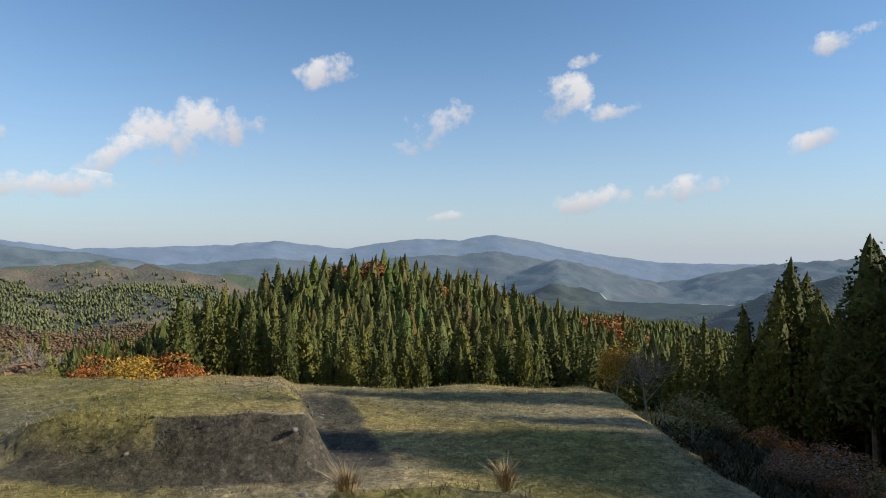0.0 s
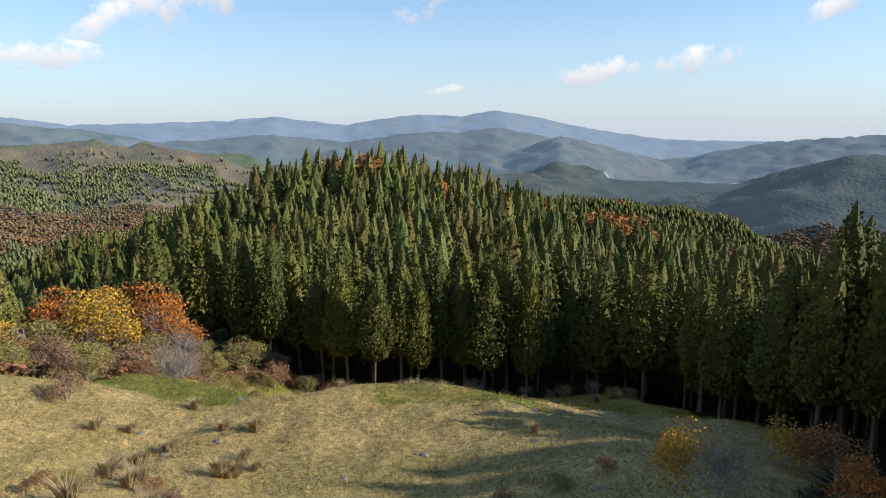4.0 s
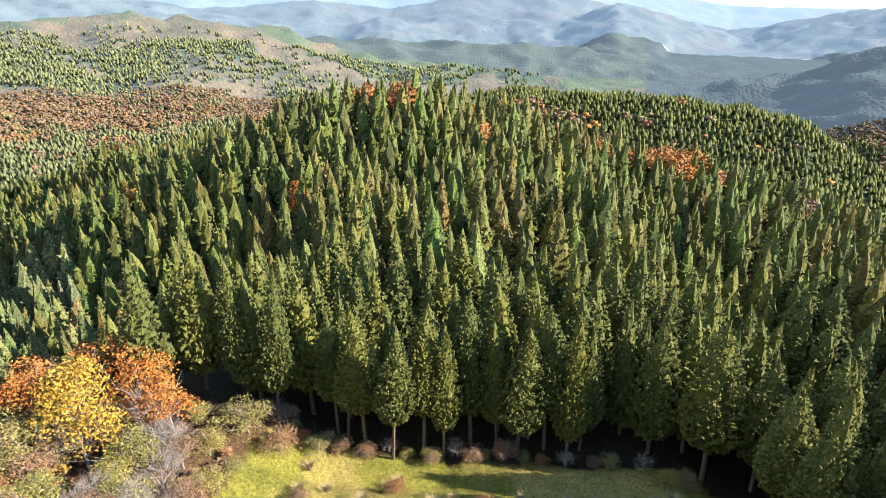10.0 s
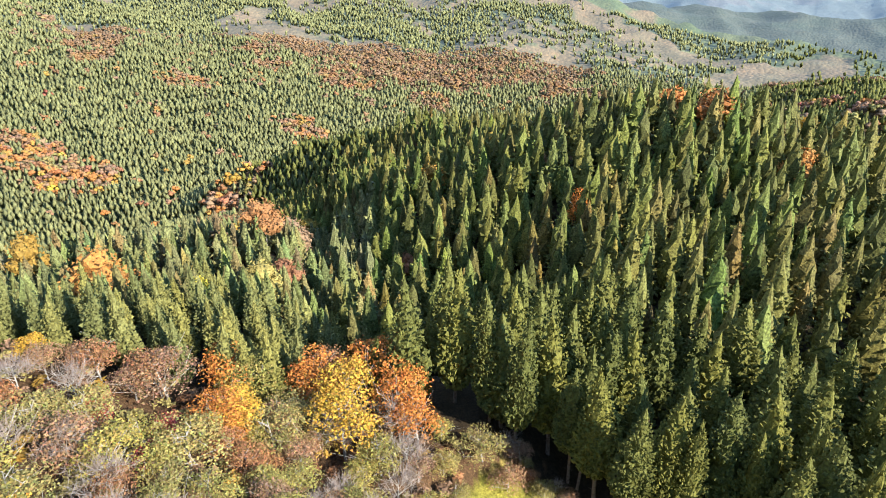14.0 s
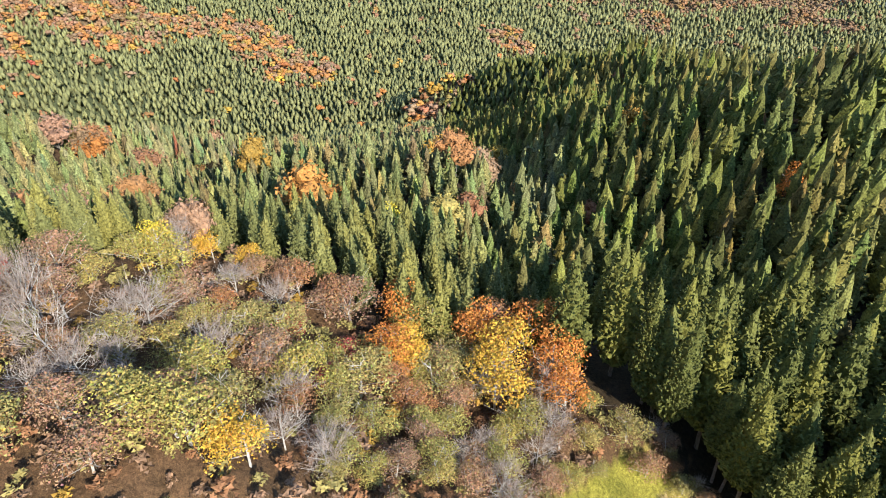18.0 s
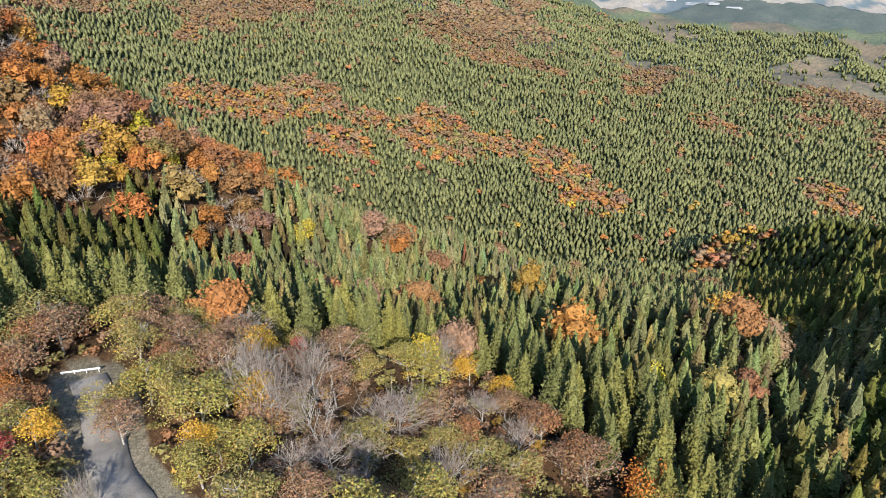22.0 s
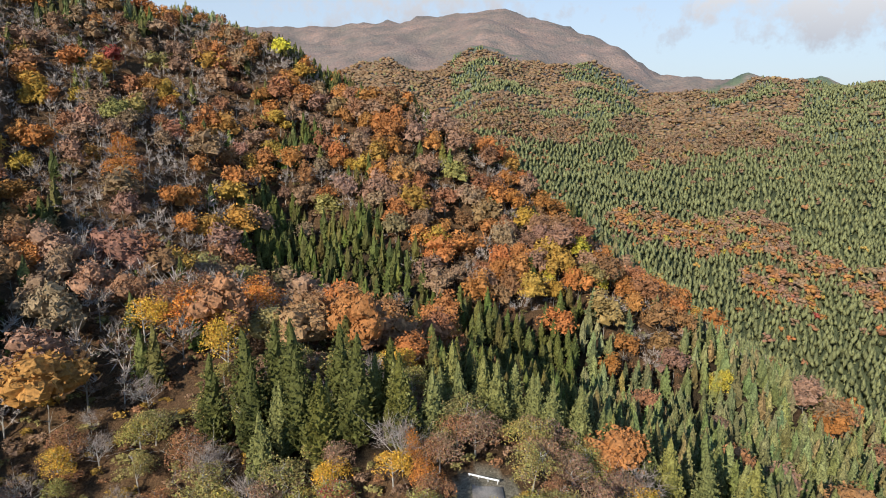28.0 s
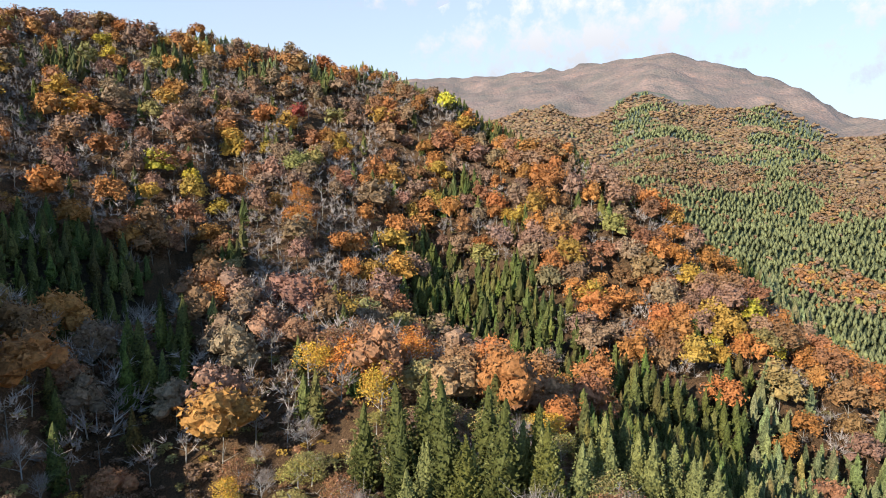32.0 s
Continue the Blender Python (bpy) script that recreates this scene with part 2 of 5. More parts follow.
def cedar_body(r, rows, sides, low, wide):
    """The solid inner form of a cedar: a blunt-pointed, lumpy column of drooping tiers."""
    u = np.arange(rows) / rows
    reach = wide * np.minimum(0.55 + 2.8 * u, 1) * (1 - u ** 1.6) ** 0.86
    k = np.arange(sides)
    t = (k[None] + 0.5 * (np.arange(rows) % 2)[:, None] + r.uniform(-0.25, 0.25, (rows, sides))) * 2 * np.pi / sides
    lump = 1 + 0.13 * np.sin(t * 2 + u[:, None] * 23 + r.uniform(0, 6)) * np.sin(t * 3 - u[:, None] * 14 + r.uniform(0, 6))
    q = reach[:, None] * lump * r.uniform(0.8, 1.12, (rows, sides)) * np.where(np.arange(rows) % 2 == 0, 1.06, 0.92)[:, None]
    z = low + (1 - low) * (u[:, None] + r.uniform(-0.3, 0.3, (rows, sides)) / rows)
    V = np.concatenate([np.stack([np.cos(t) * q, np.sin(t) * q, z], -1).reshape(-1, 3), [[r.normal(0, 0.006), r.normal(0, 0.006), 1.0], [0, 0, low + 0.05]]])
    F, j = [], (k + 1) % sides
    for i in range(rows - 1):
        a, b = i * sides, (i + 1) * sides
        F += [np.stack([a + k, a + j, b + j], 1), np.stack([a + k, b + j, b + k], 1)]
    n, a = rows * sides, (rows - 1) * sides
    F += [np.stack([a + k, a + j, 0 * k + n], 1), np.stack([j, k, 0 * k + n + 1], 1)]
    return V, np.concatenate(F)


def cedar_crown(r, n, low=0.2, wide=0.135, rows=8, sides=8):
    """A cedar crown one unit high: a dark inner body with many upturned leaf bunches round it."""
    P = [cedar_body(r, rows, sides, low, wide * (0.66 if n > 200 else 0.8 if n > 14 else 0.9))]
    u = np.clip(1 - np.sqrt(r.uniform(0, 1, n)), 0, 0.97)
    a = r.uniform(0, 2 * np.pi, n)
    rad = wide * np.minimum(0.55 + 2.8 * u, 1) * (1 - u ** 1.6) ** 0.86 * r.uniform(0.72, 1.06, n)
    c = np.stack([np.cos(a) * rad, np.sin(a) * rad, low + (1 - low) * u], 1)
    out = np.stack([np.cos(a), np.sin(a), r.uniform(0.2, 1.5, n)], 1)
    size = wide * (5.6 if n > 200 else 3.4) / np.sqrt(n) * (0.5 + 0.55 * (1 - u)) * r.uniform(0.65, 1.3, n)
    P.append(tufts(c, out, size, r, 0.0, 0.62))
    return joined(P)


def cedar_far(r, sides=5, wide=0.2):
    """A small rounded cone for the distant forest."""
    return cedar_body(r, 3, sides, 0.05, wide)


OCTA = np.array([(1, 0, 0), (0, 1, 0), (-1, 0, 0), (0, -1, 0), (0, 0, 1), (0, 0, -1)], float)
OCTA_F = np.array([(0, 1, 4), (1, 2, 4), (2, 3, 4), (3, 0, 4), (1, 0, 5), (2, 1, 5), (3, 2, 5), (0, 3, 5)])


def split_ball():
    """The unit ball as an octahedron split once."""
    V, F, mid = [tuple(v) for v in OCTA], [], {}

    def half(a, b):
        k = (min(a, b), max(a, b))
        if k not in mid:
            m = np.array(V[a]) + np.array(V[b])
            V.append(tuple(m / np.linalg.norm(m)))
            mid[k] = len(V) - 1
        return mid[k]

    for a, b, c in OCTA_F:
        x, y, z = half(a, b), half(b, c), half(c, a)
        F += [(a, x, z), (x, b, y), (z, y, c), (x, y, z)]
    return np.array(V), np.array(F)


BALL, BALL_F = split_ball()


def lump(r, centre, size, rough=0.2, fine=True):
    V, F = (BALL, BALL_F) if fine else (OCTA, OCTA_F)
    V = V * r.uniform(1 - rough * 1.4, 1 + rough, (len(V), 1)) @ np.array(Euler(r.uniform(0, 3, 3)).to_matrix())
    return V * size + centre, F


def lobes(r, blobs):
    """Centres and sizes of the lobes of a domed crown."""
    d = r.normal(0, 1, (blobs, 3))
    d /= np.linalg.norm(d, axis=1, keepdims=True)
    d[:, 2] = np.abs(d[:, 2]) * 1.35 - 0.5
    return np.array([0, 0, 0.5]) + d * np.array([0.25, 0.25, 0.33]) * r.uniform(0.55, 1.0, (blobs, 1)), r.uniform(0.12, 0.2, blobs)


def broad_crown(r, n, blobs=11, size=0.05, core=0.0, fine=True):
    """A domed, uneven broadleaf crown one unit high: leaf sprays over its lobes."""
    bc, br = lobes(r, blobs)
    k = r.integers(0, blobs, n)
    d = r.normal(0, 1, (n, 3))
    d /= np.linalg.norm(d, axis=1, keepdims=True)
    d[:, 2] = np.where(d[:, 2] < -0.4, -d[:, 2], d[:, 2])
    c = bc[k] + d * (br[k] * r.uniform(0.7, 1.12, n))[:, None]
    P = [leaves(c, d, size * r.uniform(0.6, 1.35, n), r)]
    if core:
        P += [lump(r, m, w * core, 0.2, fine) for m, w in zip(bc, br)]
    return joined(P)


def bare_crown(r, n, spread=0.3, w0=0.0022):
    """The fine grey twigs of a leafless crown: thin blades fanning out in sprays."""
    k = max(n // 14, 6)
    a, e = r.uniform(0, 2 * np.pi, k), r.uniform(0.25, 1.5, k)
    hub = np.stack([np.cos(a) * np.cos(e) * spread, np.sin(a) * np.cos(e) * spread, 0.38 + np.sin(e) * 0.34], 1) * r.uniform(0.55, 1.0, (k, 1))
    hub[:, 2] += 0.12
    c = hub[r.integers(0, k, n)]
    o = c - np.array([0, 0, 0.3])
    o = o / np.linalg.norm(o, axis=1, keepdims=True) + r.normal(0, 0.55, (n, 3))
    root = c + r.normal(0, 0.02, (n, 3))
    tip = root + o * r.uniform(0.06, 0.17, (n, 1))
    side = np.cross(o, r.normal(0, 1, (n, 3)))
    side /= np.linalg.norm(side, axis=1, keepdims=True)
    w = w0 * r.uniform(0.6, 1.5, (n, 1))
    V = np.stack([root - side * w, root + side * w, tip], 1).reshape(-1, 3)
    return V, np.arange(3 * n).reshape(-1, 3)


def limbs(r, height=1.0, spread=0.3, n=9, first=0.25, twigs=3, rad=0.018):
    """A tapered trunk with limbs and twigs."""
    top = np.array([r.normal(0, 0.03), r.normal(0, 0.03), height * 0.8])
    P = [stick((0, 0, -0.05), top * 0.5, rad, rad * 0.7, 6), stick(top * 0.5, top, rad * 0.7, rad * 0.2, 5)]
    for _ in range(n):
        u = r.uniform(first, 0.95)
        a = r.uniform(0, 2 * np.pi)
        p = top * u
        ln = spread * (1.15 - u) * r.uniform(0.7, 1.3)
        q = p + np.array([np.cos(a) * ln, np.sin(a) * ln, ln * r.uniform(0.6, 1.3)])
        P.append(stick(p, q, rad * 0.4, rad * 0.15, 4))
        for _ in range(twigs):
            s = p + (q - p) * r.uniform(0.4, 1.0)
            e = s + r.normal(0, 0.4, 3) * ln + np.array([0, 0, 0.25 * ln])
            P.append(stick(s, e, rad * 0.16, rad * 0.06, 3))
    return joined(P)


def plant(templates, pos, height, width, tint, r):
    """Many copies of unit trees joined into arrays: pos (n,3), height, width (n), tint (n,3)."""
    Vs, Fs, Ts, base = [], [], [], 0
    pick = r.integers(0, len(templates), len(pos))
    turn = r.uniform(0, 2 * np.pi, len(pos))
    for k, (V, F) in enumerate(templates):
        m = pick == k
        if not m.any():
            continue
        c, s = np.cos(turn[m])[:, None], np.sin(turn[m])[:, None]
        w, h = (height[m] * width[m])[:, None], height[m][:, None]
        X = (V[None, :, 0] * c - V[None, :, 1] * s) * w + pos[m, 0, None]
        Y = (V[None, :, 0] * s + V[None, :, 1] * c) * w + pos[m, 1, None]
        Z = V[None, :, 2] * h + pos[m, 2, None]
        cnt = m.sum()
        Vs.append(np.stack([X, Y, Z], -1).reshape(-1, 3))
        Fs.append((F[None] + (np.arange(cnt) * len(V))[:, None, None]).reshape(-1, F.shape[1]) + base)
        Ts.append(np.repeat(tint[m], len(V), 0))
        base += cnt * len(V)
    return np.concatenate(Vs), np.concatenate(Fs), np.concatenate(Ts)


# ---------------------------------------------------------------- terrain
# Ridges as lines of (x, y, ground height) with a flat half-width and a side slope.
EYE = np.array([-5.0, 81.0, 52.0])


def polar(az, d, el=None, z=None, drop=0.0):
    """A place from a bearing (degrees, to the left of +y), a distance and an elevation angle or height."""
    a = radians(az)
    return (EYE[0] - d * math.sin(a), EYE[1] + d * math.cos(a), (EYE[2] + d * math.tan(radians(el)) if z is None else z) - drop)


NEAR = [
    # its high end, out of view, is raised to throw shade into the side gully
    ([(60, -190, 112), (20, -130, 92), (-4, -75, 54), (-6, -30, 25), (-12, 20, 3.6), (-13, 38, 2.4)], 17, 0.75),
    ([(-30, 35, 4), (-60, 62, 5.5), (-84, 56, 7), (-110, 5, 9), (-100, -60, 20)], 10, 0.5),
    ([(-13, 48, 2.2), (-12, 57, 1.6), (-9, 67, -2.9), (-6, 78, -8.2), (-4, 88, -11.4)], 16, 0.6),
    ([(-4, 92, -12.2), (0, 100, -14.6), (0, 108, -17.6), (0, 122, -24.2), (-4, 146, -35.0), (0, 190, -38)], 30, 0.28),
    ([(7.5, 50, 0.0), (8, 60, -0.4), (9, 70, -1.4), (12, 80, -6.0)], 3, 0.5),
    ([(-38, 96, -11.5), (-56, 114, -18), (-50, 130, -21.5), (-46, 147, -24)], 12, 0.6),
    ([(-75, 75, 0), (-92, 104, -20), (-112, 135, -31), (-142, 180, -36), (-185, 222, -68), (-290, 330, -160)], 26, 0.42),
    ([(-95, 70, -2), (-150, 70, -28), (-215, 105, -44), (-330, 150, -110)], 22, 0.38),
    # unseen ridge, added so that its slope and cedars shade plateau and meadow
    ([(120, -90, 42), (122, 0, 38), (120, 60, 32), (112, 105, 4), (104, 150, -20)], 14, 0.45),
]
HILL = [
    ([(-34, 296, -14), (-7, 292, -18), (21, 288, -31), (67, 306, -38), (91, 284, -50), (97, 243, -50), (88, 189, -46)], 12, 0.42),
    ([(-34, 296, -14), (-48, 304, -19), (-77, 325, -31), (-128, 359, -50), (-208, 418, -70), (-267, 426, -80), (-316, 424, -96), (-356, 413, -116)], 8, 0.55),
    ([(-10, 286, -21), (0, 215, -28), (6, 152, -33)], 27, 0.52),
    ([(60, 290, -43), (55, 220, -42), (50, 160, -38), (48, 100, -22), (55, 40, -6)], 30, 0.35),
]
SIDE = [
    ([polar(106.3, 285, z=4), polar(108.8, 300, z=22), polar(111.2, 320, z=38), polar(116, 345, z=54), polar(121.5, 375, z=66), polar(126, 400, z=90), polar(134, 440, z=112), polar(145, 460, z=130), polar(160, 450, z=135), polar(185, 420, z=130)], 10, 0.62),
    ([polar(106.3, 285, z=4), polar(103.5, 275, z=6), polar(98, 266, z=-10), polar(94, 262, z=-22), polar(87.6, 255, z=-34), polar(78, 275, z=-62)], 8, 0.5),
    ([polar(140, 330, z=58), polar(141, 230, z=8), polar(136, 170, z=2)], 14, 0.5),
    ([polar(118, 330, z=48), polar(117, 270, z=12), polar(112, 225, z=-16)], 14, 0.72),
]
# The long slopes across the valleys: bearing, distance and ground height of their crest and of their foot.
CREST = [(-45, 1700, -40), (-34, 1500, -57), (-30, 1500, -85), (-25.7, 1500, -125), (-20.4, 1500, -159), (-14, 1400, -200), (-7.5, 1400, -162), (0, 1550, -148), (7, 1600, -142), (14, 1640, -100), (19, 1640, -52), (27, 1640, -30), (38, 1640, -52), (47.7, 1650, -38), (57, 1650, -22), (67.6, 1550, 26), (75.4, 1500, 80), (79, 1520, 118), (87.5, 1600, 141), (92.8, 1750, 152), (95.6, 1900, 172), (99.6, 2050, 278), (108, 2240, 402), (113.4, 2240, 372), (118.6, 2300, 358), (140, 2600, 350), (180, 2600, 320)]
FOOT = [(-45, 700, -215), (-20, 1000, -215), (-10, 800, -200), (7, 750, -190), (18, 850, -190), (33, 800, -175), (47, 560, -158), (60, 480, -148), (75, 430, -140), (87, 450, -125), (94, 500, -100), (106, 650, -65), (120, 760, -40), (140, 900, 0), (180, 900, 0)]
FAR = [
    ([(60, 660, -64), (150, 640, -62), (260, 610, -74), (330, 590, -116)], 20, 0.4),
    ([(150, 640, -78), (120, 820, -100), (60, 1000, -110)], 20, 0.3),
    ([polar(15, 3300, -4.55), polar(8.4, 3300, -2.95), polar(-2, 3300, -4.45), polar(-6, 3300, -3.65), polar(-11.3, 3300, -1.75), polar(-15.5, 3300, -2.85), polar(-20, 3300, -4.05), polar(-24, 3300, -5.05)], 30, 0.15),
    ([polar(13, 2300, -4.7), polar(5, 2300, -5.1), polar(-3, 2250, -5.3), polar(-9, 2150, -5.8), polar(-13, 2100, -6.4)], 40, 0.22),
    ([polar(-22, 3600, -3.35), polar(-27, 3500, -2.25), polar(-33, 3400, -1.65), polar(-45, 3400, -1.05)], 30, 0.2),
    ([polar(34, 4300, 0.05), polar(29.4, 4300, -0.65), polar(25.6, 4300, -0.55), polar(19.5, 4300, -0.35), polar(13.7, 4300, 0.05), polar(7.8, 4300, -0.65), polar(4, 4300, -0.05), polar(1.1, 4300, 0.25), polar(-2.5, 4300, 0.15), polar(-5.6, 4300, 0.60), polar(-9, 4300, 0.05), polar(-12, 4300, -0.65), polar(-15.5, 4300, -1.25), polar(-20, 4300, -1.85), polar(-30, 4300, -1.95), polar(-45, 4300, -1.65)], 40, 0.22),
    ([polar(70, 3400, 0.00), polar(65, 3400, 0.80), polar(62, 3400, -0.30), polar(57, 3400, 0.40), polar(51, 3400, 1.20), polar(44, 3400, 0.70), polar(36, 3400, -0.40), polar(30, 3400, -1.10)], 60, 0.2),
]


GULLY = [(-67, 169), (-84, 184), (-112, 218), (-165, 275)]


def off_line(x, y, pts):
    d = np.full(np.shape(x), 1e6)
    for (x0, y0), (x1, y1) in zip(pts, pts[1:]):
        dx, dy = x1 - x0, y1 - y0
        t = np.clip(((x - x0) * dx + (y - y0) * dy) / (dx * dx + dy * dy), 0, 1)
        d = np.minimum(d, np.hypot(x - x0 - t * dx, y - y0 - t * dy))
    return d


def ridge_height(x, y, pts, flat, slope):
    """The height of a ridge: that of the nearest place on its line, falling off beyond the flat half-width."""
    far, z = np.full(x.shape, 1e9), np.zeros(x.shape)
    for (x0, y0, z0), (x1, y1, z1) in zip(pts, pts[1:]):
        dx, dy = x1 - x0, y1 - y0
        t = np.clip(((x - x0) * dx + (y - y0) * dy) / (dx * dx + dy * dy), 0, 1)
        d = np.hypot(x - x0 - t * dx, y - y0 - t * dy)
        z = np.where(d < far, z0 + t * (z1 - z0), z)
        far = np.minimum(far, d)
    return z - slope * np.maximum(np.sqrt(far * far + 16) - flat, 0)


def waves(x, y, scale, seed):
    """Smooth unevenness, about -1 to 1."""
    q = np.random.default_rng(seed)
    out = 0
    for k in range(7):
        a, p = q.uniform(0, 6.28, 2)
        w = 2 * np.pi / (scale * q.uniform(0.5, 1.6))
        out = out + np.sin((x * np.cos(a) + y * np.sin(a)) * w + p + 1.3 * np.sin((x * np.sin(a) - y * np.cos(a)) * w * 0.6 + p * 2))
    return out / 4.5


def valley_sides(x, y, d):
    az = np.degrees(np.arctan2(EYE[0] - x, y - EYE[1]))
    az = np.where(az < -120, az + 360, az) + 1.2 * waves(x, y, 500, 9)
    cb, cd, cz = np.array(CREST, float).T
    fb, fd, fz = np.array(FOOT, float).T
    d1, z1, d0, z0 = np.interp(az, cb, cd), np.interp(az, cb, cz), np.interp(az, fb, fd), np.interp(az, fb, fz)
    t = (d - d0) / (d1 - d0)
    spur = np.sin(np.radians(az) * 34 + 1.2 * waves(x, y, 700, 10)) * np.clip(t * (1 - t) * 4, 0, 1) * np.abs(z1 - z0) * 0.03
    up = z0 + (z1 - z0) * np.clip(t, 0, 1) + spur
    return up - 0.25 * np.maximum(d0 - d, 0) - 0.3 * np.maximum(d - d1, 0)


def soft_max(hs, k):
    m = np.max(hs, axis=0)
    return m + k * np.log(sum(np.exp((h - m) / k) for h in hs))


def ground_height(x, y):
    x, y = np.asarray(x, float), np.asarray(y, float)
    d = np.hypot(x - EYE[0], y - EYE[1])
    near = soft_max([ridge_height(x, y, *r) for r in NEAR + HILL + SIDE], 1.6)
    far = soft_max([ridge_height(x, y, *r) for r in FAR] + [valley_sides(x, y, d)], 5.0)
    # side gullies with sharp crests between them
    cut = 26 * np.abs(waves(x, y, 330, 3)) + 11 * np.abs(waves(x, y, 140, 4)) - 15
    far = far - np.clip((d - 600) / 1100, 0, 1) * np.clip((3900 - d) / 600, 0.4, 1) * cut
    floor = -215 + 0 * x
    near = near - 10 * np.exp(-(off_line(x, y, GULLY) / 17) ** 2)
    h = soft_max([near, far, floor], 4.0)
    # terraces on the grass slope and the heap of gravel on the plateau
    on = np.clip(1 - (np.abs(x) - 26) / 8, 0, 1) * np.clip((y - 98) / 8, 0, 1) * np.clip((150 - y) / 8, 0, 1)
    h = h + on * 0.8 * np.sin((y + 3 * waves(x, y, 60, 5)) * 0.62)
    rough = np.clip((d - 30) / 200, 0.15, 1.5)
    h = h + rough * 2.2 * waves(x, y, 45, 6) * np.clip((np.hypot(x, y - 100) - 60) / 80, 0, 1) + 0.25 * waves(x, y, 9, 7) + 0.1 * waves(x, y, 3.1, 8)
    # the old gravel bank on the plateau: flat-topped, with a steep front and a spur on its side
    rim = 4.0 + 0.35 * waves(x, y, 7, 20)
    flat = np.clip((rim + 1.4 - x) / 1.4, 0, 1) * np.clip((x + 27) / 6, 0, 1) * np.clip((60.5 - y + 0.7 * waves(x, y, 9, 26)) / 3.2, 0, 1) * np.clip((y - 35) / 4, 0, 1)
    flat = flat * flat * (3 - 2 * flat)
    h = h * (1 - flat) + flat * (2.35 - 0.03 * (y - 50) + 0.07 * waves(x, y, 5, 7) + 0.05 * waves(x, y, 1.7, 8) + 0.05 * np.clip(-8 - x, 0, 20))
    top = 1.15 - 0.075 * (y - 48)
    bx = np.clip((-4.3 - (y - 49) * 0.28 + 0.3 * waves(x, y, 4, 18) - x) / 0.8, 0, 1) * np.clip((x + 14) / 5, 0, 1) * np.clip((y - 47.3 - 0.3 * waves(x, y, 4, 19) - 0.3 * np.clip(-8.5 - x, 0, 9)) / 0.7, 0, 1) * np.clip((61 - y) / 4, 0, 1)
    bx = bx * bx * (3 - 2 * bx)
    h = h + top * (1 + 0.06 * waves(x, y, 2.3, 27)) * bx
    # mossy hump at the near end
    hx = np.clip((2.9 - np.abs(x + 1.9)) / 1.6, 0, 1) * np.clip(1 - np.abs(y - 43.0) / 1.6, 0, 1)
    return h + (1.2 + 0.2 * waves(x, y, 1.6, 28)) * hx * hx * (3 - 2 * hx)


def polar_sheet(rad, az):
    A, Rr = np.meshgrid(np.radians(az), rad)
    X, Y = EYE[0] - Rr * np.sin(A), EYE[1] + Rr * np.cos(A)
    V = np.stack([X, Y, ground_height(X, Y)], -1).reshape(-1, 3)
    na, nr = len(az), len(rad)
    i, j = np.meshgrid(np.arange(nr - 1), np.arange(na), indexing="ij")
    j2 = (j + 1) % na
    F = np.stack([i * na + j, (i + 1) * na + j, (i + 1) * na + j2, i * na + j2], -1).reshape(-1, 4)
    return V, F


# ---------------------------------------------------------------- what grows where
def near_any(x, y, spots):
    """1 inside any of the round patches (x, y, radius), with uneven rims."""
    m = np.zeros(np.shape(x), bool)
    w = 1 + 0.25 * waves(x, y, 22, 17)
    for sx, sy, sr in spots:
        m |= np.hypot(x - sx, y - sy) < sr * w
    return m


def bearing(x, y):
    az = np.degrees(np.arctan2(EYE[0] - x, y - EYE[1]))
    return np.where(az < -120, az + 360, az), np.hypot(x - EYE[0], y - EYE[1])


def in_field(x, y):
    edge = np.interp(y, [60, 72, 96, 110], [6.0, 15, 32, 33])
    return (x > np.interp(y, [60, 72, 98, 108], [-30, -40, -40, -30]) - 1.5 * waves(x, y, 30, 21)) & (x < edge + 1.2 * waves(x, y, 20, 23)) & (y > -60) & (y < 146.5 + 1.2 * waves(x, y, 17, 22))


ROAD = [(-20, 52), (-42, 66), (-56, 67), (-66, 61), (-78, 58), (-85, 55)]


def open_ground(x, y):
    lot = np.hypot((x + 50) / 1.5, y - 66) < 8
    strip = off_line(x, y, [(-50, 174), (-56, 160), (-58, 147)]) < 4.5
    bank = (x > 0) & (x < 33 + 0.35 * np.maximum(95 - y, 0)) & (y > -60) & (y < 95)
    return in_field(x, y) | lot | bank | strip | (off_line(x, y, ROAD) < 4.5)


RED_SPOTS = [(-34, 300, 12), (70, 312, 13), (-50, 240, 3), (-123, 150, 4), (-46, 163, 4), (-30, 250, 3)]
CEDAR_SPOTS = [(-97, -150, 26), (-112, -128, 18), (-75, -110, 20), (-214, -63, 26), (-230, -91, 15), (-210, -36, 16), (-236, 40, 12), (-207, -17, 12), (-89, -125, 24), (-89, -142, 18), (-216, -54, 22), (-276, -111, 13), (-163, -280, 12), (-219, -270, 12), (-263, -251, 11), (-290, -225, 9), (-92, 41, 5), (-87, 31, 6), (-81, 21, 6), (-81, -54, 9), (-157, -133, 7)]
LEAF_SPOTS = [(-652, 261, 35), (-629, 300, 35), (-605, 359, 29), (-517, 366, 31), (-608, 141, 32), (-299, 74, 15), (-704, 27, 43), (-706, 106, 55), (-669, 182, 23), (-258, 50, 11), (1, 683, 21), (40, 626, 19), (77, 597, 18), (-627, 241, 45), (-579, 359, 34), (-505, 360, 20), (-260, 125, 10), (-359, 383, 18), (-350, 403, 14)]
